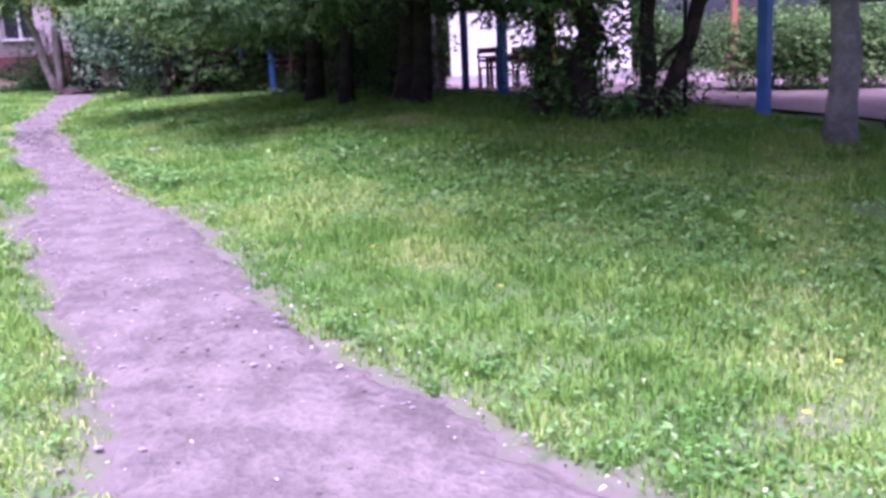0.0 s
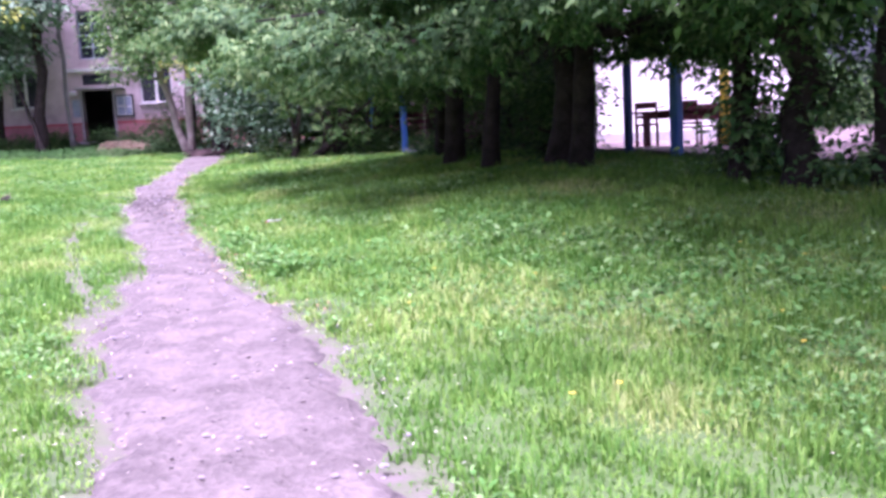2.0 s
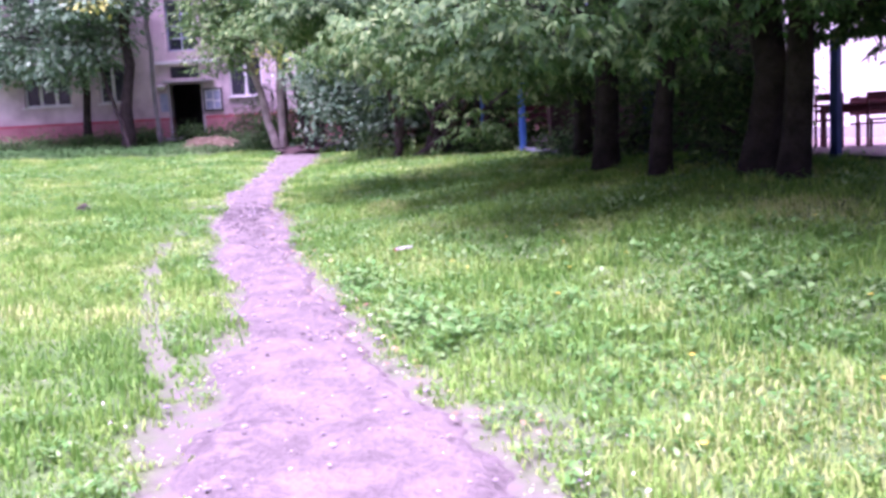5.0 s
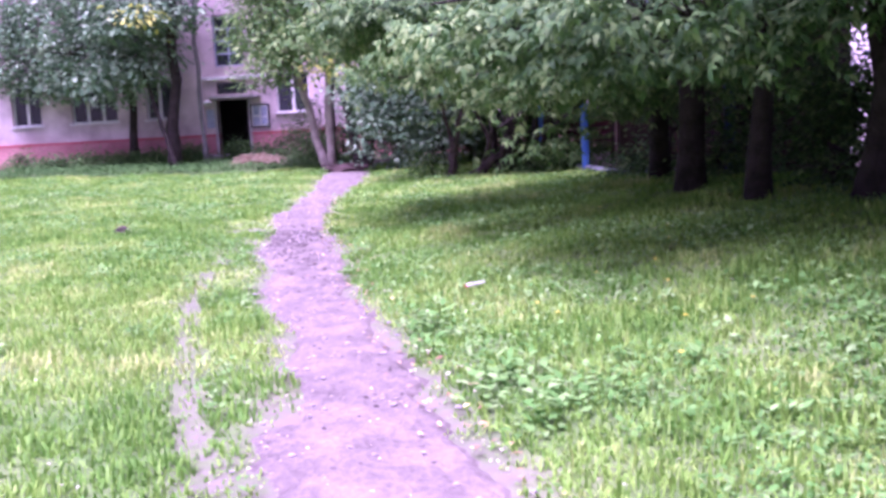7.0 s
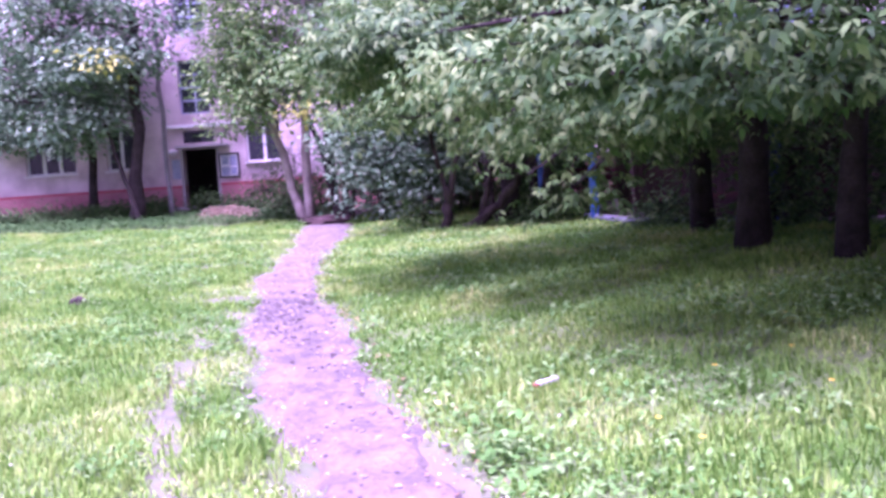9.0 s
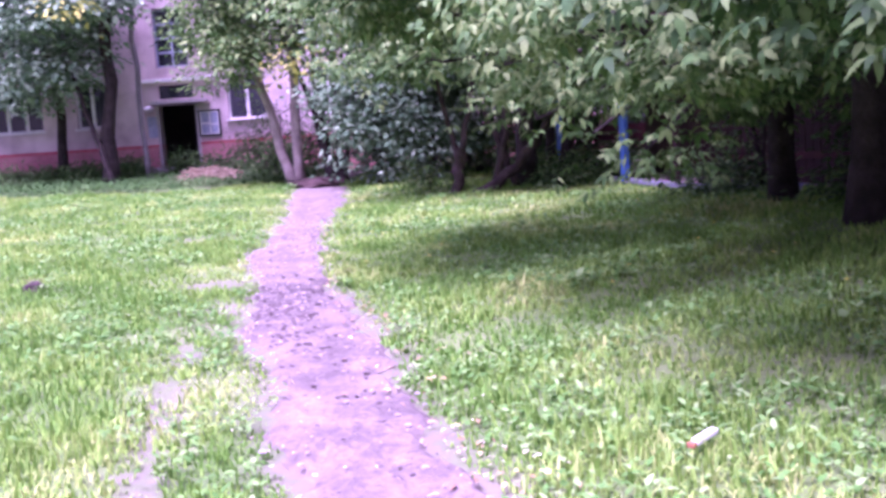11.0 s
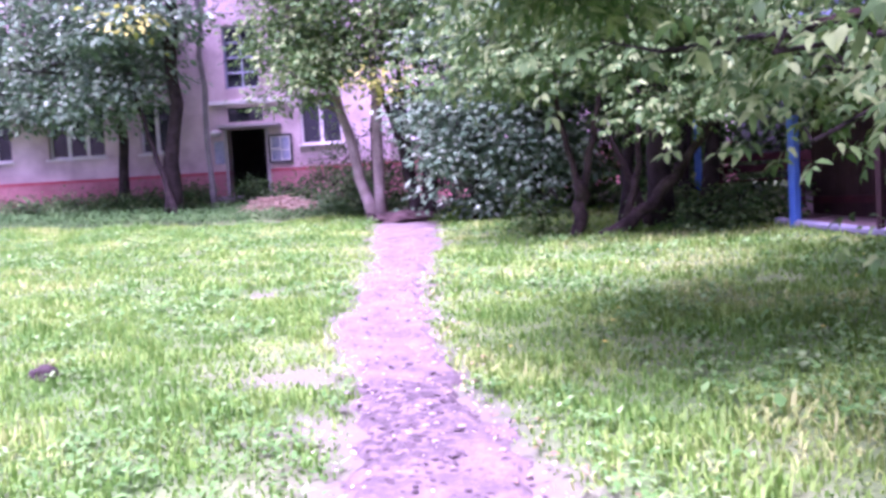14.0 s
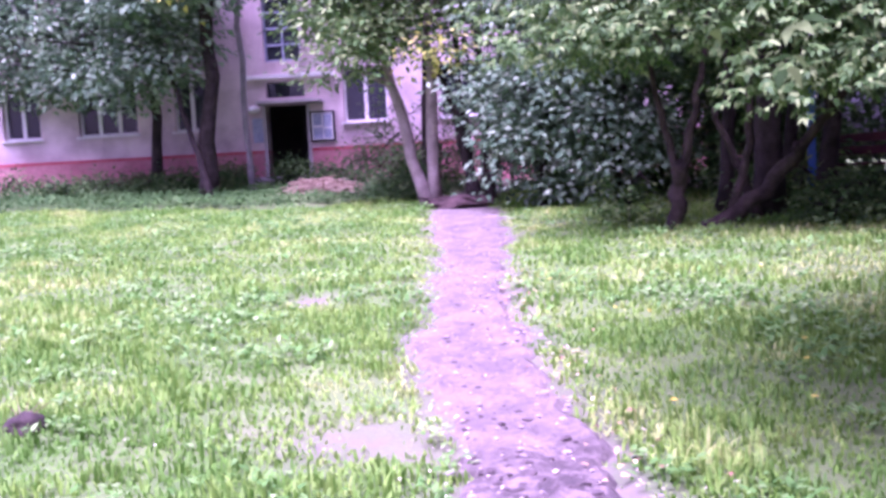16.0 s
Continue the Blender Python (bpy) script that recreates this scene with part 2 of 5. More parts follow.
def path_material():
    """Trodden earth with a darker damp, kicked-up stretch."""
    m = material("path_earth", (0.135, 0.115, 0.098), 0.92, (0.212, 0.18, 0.154), 4.0, 24, 0.9, bump_scale=0.03)
    nt = m.node_tree
    n, link = nt.nodes, nt.links.new
    b = n["Principled BSDF"]
    dry = b.inputs["Base Color"].links[0].from_socket
    damp = n.new("ShaderNodeAttribute")
    damp.attribute_name = "damp"
    tex = n.new("ShaderNodeTexNoise")
    tex.inputs["Scale"].default_value, tex.inputs["Detail"].default_value, tex.inputs["Roughness"].default_value = 11.0, 8.0, 0.7
    link(n.new("ShaderNodeTexCoord").outputs["Object"], tex.inputs["Vector"])
    ramp = n.new("ShaderNodeValToRGB")
    ramp.color_ramp.elements[0].position, ramp.color_ramp.elements[1].position = 0.43, 0.56
    link(tex.outputs["Fac"], ramp.inputs["Fac"])
    k = n.new("ShaderNodeMath")
    k.operation = "MULTIPLY"
    link(damp.outputs["Fac"], k.inputs[0])
    link(ramp.outputs["Color"], k.inputs[1])
    mix = n.new("ShaderNodeMix")
    mix.data_type = "RGBA"
    link(k.outputs[0], mix.inputs[0])
    link(dry, mix.inputs[6])
    mix.inputs[7].default_value = (0.07, 0.06, 0.054, 1)
    link(mix.outputs[2], b.inputs["Base Color"])
    return m


M_SOIL = lawn_material()
M_PATH = path_material()


def glass_material():
    m = bpy.data.materials.new("window_glass")
    m.use_nodes = True
    b = m.node_tree.nodes["Principled BSDF"]
    b.inputs["Base Color"].default_value = (0.03, 0.035, 0.045, 1)
    b.inputs["Roughness"].default_value = 0.06
    b.inputs["Specular IOR Level"].default_value = 0.8
    return m


M_GLASS = glass_material()


# ---- building helpers ----
def mesh_object(name, bm, mat, parent=None, label="", smooth_faces=False):
    me = bpy.data.meshes.new(name)
    bm.to_mesh(me)
    bm.free()
    me.materials.append(mat)
    if smooth_faces:
        me.polygons.foreach_set("use_smooth", [True] * len(me.polygons))
    ob = new(name, me)
    if parent is not None:
        ob.parent = parent
    if label:
        tagged(ob, label)
    return ob


def part(name, bm, mat, parent, label="", smooth_faces=False):
    return mesh_object(name, bm, mat, parent, label, smooth_faces)


def raw_object(name, verts, faces, mat, parent=None, smooth_faces=False):
    """A mesh from arrays; faces is an (n, k) array."""
    verts, faces = np.asarray(verts, np.float32), np.asarray(faces, np.int32)
    me = bpy.data.meshes.new(name)
    me.vertices.add(len(verts))
    me.vertices.foreach_set("co", verts.ravel())
    k = faces.shape[1]
    me.loops.add(faces.size)
    me.loops.foreach_set("vertex_index", faces.ravel())
    me.polygons.add(len(faces))
    me.polygons.foreach_set("loop_start", np.arange(0, faces.size, k, dtype=np.int32))
    me.update(calc_edges=True)
    if smooth_faces:
        me.polygons.foreach_set("use_smooth", np.ones(len(faces), bool))
    me.materials.append(mat)
    ob = new(name, me)
    if parent is not None:
        ob.parent = parent
    return ob


def thing(name, at, label, category, group="", rz=0.0):
    ob = new(name)
    ob.empty_display_size = 0.2
    ob.matrix_world = pose(*at, 0, 0, rz)
    return tagged(ob, label, category, group)


def box(bm, x0, x1, y0, y1, z0, z1, bevel=0.0):
    """A box between two corners, edges rounded by bevel."""
    r = bmesh.ops.create_cube(bm, size=1.0)
    vs = r["verts"]
    for v in vs:
        v.co = Vector(((x0 + x1) / 2 + v.co.x * (x1 - x0), (y0 + y1) / 2 + v.co.y * (y1 - y0), (z0 + z1) / 2 + v.co.z * (z1 - z0)))
    if bevel:
        es = list({e for v in vs for e in v.link_edges})
        bmesh.ops.bevel(bm, geom=es, offset=bevel, segments=2, affect="EDGES", profile=0.6)
    return bm


def one_box(*args, **kw):
    return box(bmesh.new(), *args, **kw)


def tube(bm, pts, radii, sides=8):
    """A tapered tube along a polyline."""
    rings = []
    for i, p in enumerate(pts):
        p = Vector(p)
        d = Vector(pts[min(i + 1, len(pts) - 1)]) - Vector(pts[max(i - 1, 0)])
        d = d.normalized()
        ref = Vector((0, 1, 0)) if abs(d.y) < 0.8 else Vector((1, 0, 0))
        u = ref.cross(d).normalized()
        w = d.cross(u)
        rings.append([bm.verts.new(p + (u * math.cos(2 * math.pi * k / sides) + w * math.sin(2 * math.pi * k / sides)) * radii[i]) for k in range(sides)])
    for a_, b_ in zip(rings, rings[1:]):
        for k in range(sides):
            bm.faces.new((a_[k], a_[(k + 1) % sides], b_[(k + 1) % sides], b_[k]))
    bm.faces.new(rings[0][::-1])
    bm.faces.new(rings[-1])
    return bm


# ---- ground ----
def build_ground():
    xs = np.concatenate([[-400, -200, -110, -70, -50, -40], np.arange(-34, -14, 0.5), np.arange(-14, 6.01, 0.12), np.arange(6.5, 14.1, 0.5), [17, 22, 30, 45, 70, 110, 200, 400]])
    ys = np.concatenate([[-400, -200, -100, -50, -25, -12, -6], np.arange(-3, 1.5, 0.4), np.arange(1.6, 30, 0.12), np.arange(30.2, 40, 0.4), [44, 52, 65, 90, 140, 240, 420]])
    X, Y = np.meshgrid(xs, ys)
    near = (np.abs(X + 10) < 26) & (Y > -4) & (Y < 41)
    Z = gz(X, Y) + np.where(near, relief(X, Y), 0) - 0.035 * bare(X, Y) * near
    nx, ny = len(xs), len(ys)
    i = np.arange((ny - 1) * (nx - 1))
    r, c = i // (nx - 1), i % (nx - 1)
    v0 = r * nx + c
    F = np.stack([v0, v0 + 1, v0 + nx + 1, v0 + nx], 1)
    ob = raw_object("ground", np.stack([X.ravel(), Y.ravel(), Z.ravel()], 1), F, M_SOIL, smooth_faces=True)
    ob.data.attributes.new("bare", "FLOAT", "POINT").data.foreach_set("value", (bare(X, Y) * near).ravel().astype(np.float32))
    tagged(ob, "lawn soil with thin grass and moss, gently rising", "ground", kind="structure")


def build_path():
    ys = np.arange(-5, 27.3, 0.045)
    us = np.linspace(0, 1, 33)
    Y, U = np.meshgrid(ys, us, indexing="ij")
    wide = 0.02
    L = path_left(Y) - wide + 0.13 * wobble(Y, Y * 0 + 1, 0.35) + 0.05 * wobble(Y, Y * 0, 0.1)
    R = path_right(Y) + wide + 0.13 * wobble(Y, Y * 0 + 5, 0.35, 2) + 0.05 * wobble(Y, Y * 0, 0.1, 4)
    X = L + (R - L) * U
    Y2 = Y + 0.03 * wobble(X, Y, 0.3, 7)
    edge = np.minimum(U, 1 - U)
    Z = gz(X, Y2) + 0.012 - 0.05 * (1 - smooth(edge / 0.12)) + 0.006 * wobble(X, Y, 0.21, 5) + 0.005 * wobble(X, Y, 0.08, 9)
    Z -= 0.035 * np.clip(wobble(X * 1.6, Y, 0.17, 13) - 0.35, 0, 1) + 0.02 * np.clip(wobble(X, Y * 1.7, 0.1, 31) - 0.5, 0, 1)
    ny, nx = Y.shape
    i = np.arange((ny - 1) * (nx - 1))
    r, c = i // (nx - 1), i % (nx - 1)
    v0 = r * nx + c
    F = np.stack([v0, v0 + 1, v0 + nx + 1, v0 + nx], 1)
    ob = raw_object("footpath", np.stack([X.ravel(), Y2.ravel(), Z.ravel()], 1), F, M_PATH, smooth_faces=True)
    wet = np.maximum(smooth(1.35 - np.hypot((X + 7.2) / 0.55, (Y - 15.4) / 1.25)), 0.5 * smooth(wobble(X, Y * 0.5, 0.45, 21) * 1.2 + 0.3))
    ob.data.attributes.new("damp", "FLOAT", "POINT").data.foreach_set("value", wet.ravel().astype(np.float32))
    tagged(ob, "winding trodden earth footpath through the lawn", "path", kind="structure")


rng = np.random.default_rng(7)


def blades(name, x, y, length, width, mat, label, lean=1.1, segs=2):
    """Grass blades: each a bent, tapering strip of its own."""
    n = len(x)
    z = gz(x, y) + relief(x, y) - 0.012 - 0.03 * (bare(x, y) > 0.6)
    az = rng.uniform(0, 2 * math.pi, n)
    ln = length * rng.uniform(0.6, 1.3, n)
    tilt = np.abs(rng.normal(0, lean, n)) + 0.08
    side = np.stack([-np.sin(az), np.cos(az), np.zeros(n)], 1) * (width * rng.uniform(0.7, 1.3, n))[:, None] * 0.5
    fwd = np.stack([np.cos(az), np.sin(az), np.zeros(n)], 1)
    up = np.array([0, 0, 1.0])
    base = np.stack([x, y, z], 1)
    mid = base + up * (ln * 0.6 * np.cos(tilt * 0.6))[:, None] + fwd * (ln * 0.6 * np.sin(tilt * 0.6))[:, None]
    tip = mid + up * (ln * 0.4 * np.cos(tilt * 1.7))[:, None] + fwd * (ln * 0.4 * np.sin(tilt * 1.7))[:, None]
    if segs == 2:
        V = np.stack([base - side, base + side, mid + side * 0.85, mid - side * 0.85, tip], 1).reshape(-1, 3)
        o = np.arange(n)[:, None] * 5
        F = np.concatenate([o + np.array([[0, 1, 2]]), o + np.array([[0, 2, 3]]), o + np.array([[3, 2, 4]])], 0)
    else:
        V = np.stack([base - side, base + side, tip], 1).reshape(-1, 3)
        F = np.arange(n)[:, None] * 3 + np.array([[0, 1, 2]])
    ob = raw_object(name, V, F, mat)
    tagged(ob, label, "grass", kind="stuff")
    return ob


def scatter(n, x0, x1, y0, y1):
    return rng.uniform(x0, x1, n), rng.uniform(y0, y1, n)


def build_grass():
    def keep(x, y, extra=1.0):
        b = bare(x, y)
        clump = 1.18 + 0.3 * wobble(x, y, 0.4, 6) + 0.12 * wobble(x, y, 1.6, 8)
        ok = (rng.uniform(0, 1, len(x)) > b * 1.05) & (rng.uniform(0, 1, len(x)) < clump * extra)
        return ok & (y < np.interp(x, (-12, -7.5, -4.4, -3.4, -1.5, 0.4, 1.0, 4.15, 8.0), (34, 29, 23.5, 21.6, 18.8, 16.0, 15.1, 11.8, 7.9))) & ((y < 27.7) | (x > -14))

    xs, ys, ls, ws = [], [], [], []
    for n, y0, y1, lo, hi, length, width in ((155000, 1.8, 7.5, -3.4, 6.0, 0.08, 0.0095), (180000, 7.5, 13.0, -5.2, 9.5, 0.08, 0.0115),
                                             (150000, 13.0, 19.0, -6.5, 8.0, 0.072, 0.014), (150000, 19.0, 30.5, -11.0, 8.5, 0.07, 0.021)):
        y = rng.uniform(y0, y1, n)
        x = (path_left(y) + path_right(y)) / 2 + rng.uniform(lo, hi, n)
        k = keep(x, y)
        x, y = x[k], y[k]
        tall = 1.05 + 0.75 * np.clip(wobble(x, y, 0.8, 11), -0.3, 1) + 0.8 * np.clip(wobble(x, y, 0.24, 17), -0.25, 1)
        fade = 1 - 0.45 * bare(x + 0.1, y) - 0.35 * bare(x - 0.12, y)
        xs.append(x), ys.append(y), ls.append(length * tall * fade), ws.append(np.full(len(x), width))
    blades("grass", np.concatenate(xs), np.concatenate(ys), np.concatenate(ls), np.concatenate(ws), M_GRASS, "lush uneven green lawn grass with taller tufts")
    x, y = scatter(60000, -34, -9, 17, 34.0)
    k = (x < path_left(y) - 8) & (y < 27.5 + 0.3 * wobble(x, y, 0.9, 5) + 1.2 * smooth((x + 17) / 4))
    blades("rough_grass", x[k], y[k], np.full(k.sum(), 0.16), np.full(k.sum(), 0.03), M_GRASS, "rough lawn grass towards the house", segs=1)


def leaf_mesh(centres, dirs, normals, length, width, simple=False):
    """Pointed leaves folded along the midrib, one island each."""
    n = len(centres)
    d = dirs / (np.linalg.norm(dirs, axis=1)[:, None] + 1e-9)
    s = np.cross(d, normals)
    s /= np.linalg.norm(s, axis=1)[:, None] + 1e-9
    nn = np.cross(s, d)
    L, W = np.broadcast_to(length, n)[:, None], np.broadcast_to(width, n)[:, None]
    if simple:
        V = np.stack([centres, centres + d * L * 0.42 + s * W * 0.5 + nn * W * 0.18, centres + d * L - nn * L * 0.12, centres + d * L * 0.42 - s * W * 0.5 + nn * W * 0.18], 1).reshape(-1, 3)
        o = np.arange(n)[:, None] * 4
        return V, np.concatenate([o + np.array([[0, 1, 2]]), o + np.array([[0, 2, 3]])], 0)
    V = np.stack([centres, centres + d * L * 0.30 + s * W * 0.46 + nn * W * 0.16, centres + d * L * 0.30 - s * W * 0.46 + nn * W * 0.16,
                  centres + d * L * 0.62 + s * W * 0.36 + nn * (W * 0.10 - L * 0.03), centres + d * L * 0.62 - s * W * 0.36 + nn * (W * 0.10 - L * 0.03), centres + d * L - nn * L * 0.16], 1).reshape(-1, 3)
    o = np.arange(n)[:, None] * 6
    F = np.concatenate([o + np.array([t]) for t in ((0, 1, 2), (2, 1, 3), (2, 3, 4), (4, 3, 5))], 0)
    return V, F


def build_weeds():
    """Plantain, clover and dock leaves in rosettes among the grass."""
    C, D, N, Ls, Ws = [], [], [], [], []

    def rosettes(x, y, size, m, lift, wide):
        x, y = np.repeat(x, m), np.repeat(y, m)
        size = np.repeat(np.broadcast_to(size, len(x) // m), m)
        az = rng.uniform(0, 2 * math.pi, len(x))
        D.append(np.stack([np.cos(az), np.sin(az), rng.uniform(0.1, 0.9, len(x))], 1))
        C.append(np.stack([x + rng.normal(0, 0.9, len(x)) * size, y + rng.normal(0, 0.9, len(x)) * size, gz(x, y) + relief(x, y) + rng.uniform(0.0, lift, len(x))], 1))
        N.append(np.stack([-np.cos(az) * 0.4, -np.sin(az) * 0.4, np.ones(len(x))], 1))
        Ls.append(size * rng.uniform(0.6, 1.5, len(x)))
        Ws.append(size * rng.uniform(0.35, 0.75, len(x)) * wide)

    for n, y0, y1, lo, hi, size in ((5200, 2.0, 9.0, -3.4, 6.5, 0.042), (6500, 9.0, 17.0, -5.5, 8.5, 0.05), (4600, 17.0, 30.0, -9.5, 7.5, 0.07)):
        y = rng.uniform(y0, y1, n)
        x = (path_left(y) + path_right(y)) / 2 + rng.uniform(lo, hi, n)
        k = (bare(x, y) < 0.5) & (wobble(x, y, 0.7, 14) + wobble(x, y, 2.1, 3) > np.where(x > path_right(y) + 1.2, -0.15, 0.1)) & (1.077 * x + y < 17.2)
        rosettes(x[k], y[k], size, 7, 0.09, 1.0)
    # patches of broad leaves
    for cx, cy, r, n in ((2.3, 6.9, 0.9, 90), (1.7, 8.3, 1.0, 100), (2.9, 5.4, 0.6, 36), (0.6, 8.8, 0.9, 90), (0.9, 7.2, 0.7, 40), (-1.5, 11.2, 0.7, 46), (-3.05, 9.75, 0.4, 34), (-3.3, 10.1, 0.3, 20), (-4.1, 11.0, 0.35, 26), (-0.6, 10.4, 1.0, 80),
                         (-4.6, 15.7, 0.7, 40), (-15.0, 21.8, 1.0, 70), (-8.0, 13.8, 0.35, 20), (-2.4, 13.6, 0.9, 44), (-13.0, 24.5, 1.1, 60), (-5.9, 18.2, 0.8, 30)):
        x, y = cx + rng.normal(0, r * 0.6, n), cy + rng.normal(0, r * 0.6, n)
        k = bare(x, y) < 0.35
        rosettes(x[k], y[k], rng.uniform(0.045, 0.08, k.sum()), 6, 0.12, 1.2)
    V, F = leaf_mesh(np.concatenate(C), np.concatenate(D), np.concatenate(N), np.concatenate(Ls), np.concatenate(Ws))
    tagged(raw_object("broadleaf_weeds", V, F, M_WEED), "plantain, clover and dock leaves scattered in the lawn", "weeds", kind="stuff")
    # low weeds between lawn and house, leaves coloured dark for the trees' shade
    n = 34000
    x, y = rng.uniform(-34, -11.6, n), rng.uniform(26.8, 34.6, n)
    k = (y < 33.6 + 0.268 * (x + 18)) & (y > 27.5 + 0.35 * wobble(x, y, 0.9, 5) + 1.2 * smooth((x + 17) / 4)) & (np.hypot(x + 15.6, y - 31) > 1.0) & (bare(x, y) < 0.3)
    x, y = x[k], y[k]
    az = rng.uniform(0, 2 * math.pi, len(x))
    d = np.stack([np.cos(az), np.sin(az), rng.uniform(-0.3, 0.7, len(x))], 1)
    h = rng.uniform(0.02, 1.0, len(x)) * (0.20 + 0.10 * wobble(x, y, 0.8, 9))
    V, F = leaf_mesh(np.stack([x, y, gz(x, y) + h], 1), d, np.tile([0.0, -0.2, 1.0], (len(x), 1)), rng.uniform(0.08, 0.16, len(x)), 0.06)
    tagged(raw_object("shaded_weed_bed", V, F, M_SHADE_WEED), "low weeds before the house, coloured dark green for the trees' shade", "nettles", kind="stuff")
    # dandelion heads
    n = 60
    y = rng.uniform(3, 21, n)
    x = path_right(y) + rng.uniform(0.3, 4.5, n)
    x, y = x[1.077 * x + y < 16.5], y[1.077 * x + y < 16.5]
    m = 7
    a_ = np.tile(np.arange(m) * 2 * math.pi / m, len(x))
    x, y = np.repeat(x, m), np.repeat(y, m)
    d = np.stack([np.cos(a_), np.sin(a_), np.full(len(x), 0.4)], 1)
    V, F = leaf_mesh(np.stack([x, y, gz(x, y) + relief(x, y) + 0.13], 1), d, np.tile([0.0, 0.0, 1.0], (len(x), 1)), 0.022, 0.016)
    tagged(raw_object("dandelion_heads", V, F, M_FLOWER), "small yellow dandelion heads in the lawn", "flowers", kind="stuff")
    # fallen pale petals and chips on earth and grass
    y = rng.uniform(2.2, 26, 1700)
    off = np.where(rng.uniform(0, 1, 1700) < 0.6, 0.55 * np.sign(rng.normal(0, 1, 1700)) + rng.normal(0, 0.13, 1700), rng.normal(0, 0.5, 1700))
    x = (path_left(y) + path_right(y)) / 2 + off * (path_right(y) - path_left(y))
    far = rng.uniform(0, 1, 1700) < 0.22
    x = np.where(far, (path_left(y) + path_right(y)) / 2 + rng.uniform(-6, 6, 1700), x)
    az = rng.uniform(0, 6.28, 1700)
    d = np.stack([np.cos(az), np.sin(az), rng.normal(0, 0.15, 1700)], 1)
    lift = np.where(bare(x, y) > 0.5, 0.018, 0.07)
    size = rng.uniform(0.011, 0.030, 1700) * np.where(rng.uniform(0, 1, 1700) < 0.05, 1.6, 1.0)
    V, F = leaf_mesh(np.stack([x, y, gz(x, y) + lift + 0.004], 1), d, np.tile([0, 0, 1.0], (1700, 1)), size, size * 0.6)
    tagged(raw_object("fallen_petals", V, F, M_CHIP), "pale fallen petals and chips on earth and grass", "litter", kind="stuff")
    n = 260
    y = rng.uniform(8, 21, n)
    x = path_right(y) + rng.normal(0.05, 0.16, n)
    az = rng.uniform(0, 6.28, n)
    d = np.stack([np.cos(az), np.sin(az), rng.normal(0.1, 0.2, n)], 1)
    V, F = leaf_mesh(np.stack([x, y, gz(x, y) + 0.03], 1), d, np.tile([0, 0, 1.0], (n, 1)) + rng.normal(0, 0.2, (n, 3)), rng.uniform(0.03, 0.065, n), rng.uniform(0.018, 0.035, n))
    tagged(raw_object("fallen_leaves", V, F, M_FALLEN), "dry yellow-brown fallen leaves along the edge of the path", "fallen leaves", kind="stuff")


# ---- trees ----
def stem_points(base, top, bend, n=9, wave=0.05, seed=0):
    r = random.Random(seed)
    base, top = Vector(base), Vector(top)
    pts = []
    for i in range(n):
        t = i / (n - 1)
        p = base.lerp(top, t) + Vector(bend) * (4 * t * (1 - t))
        pts.append(p + Vector((r.uniform(-wave, wave), r.uniform(-wave, wave), 0)) * min(1, 3 * t))
    return pts


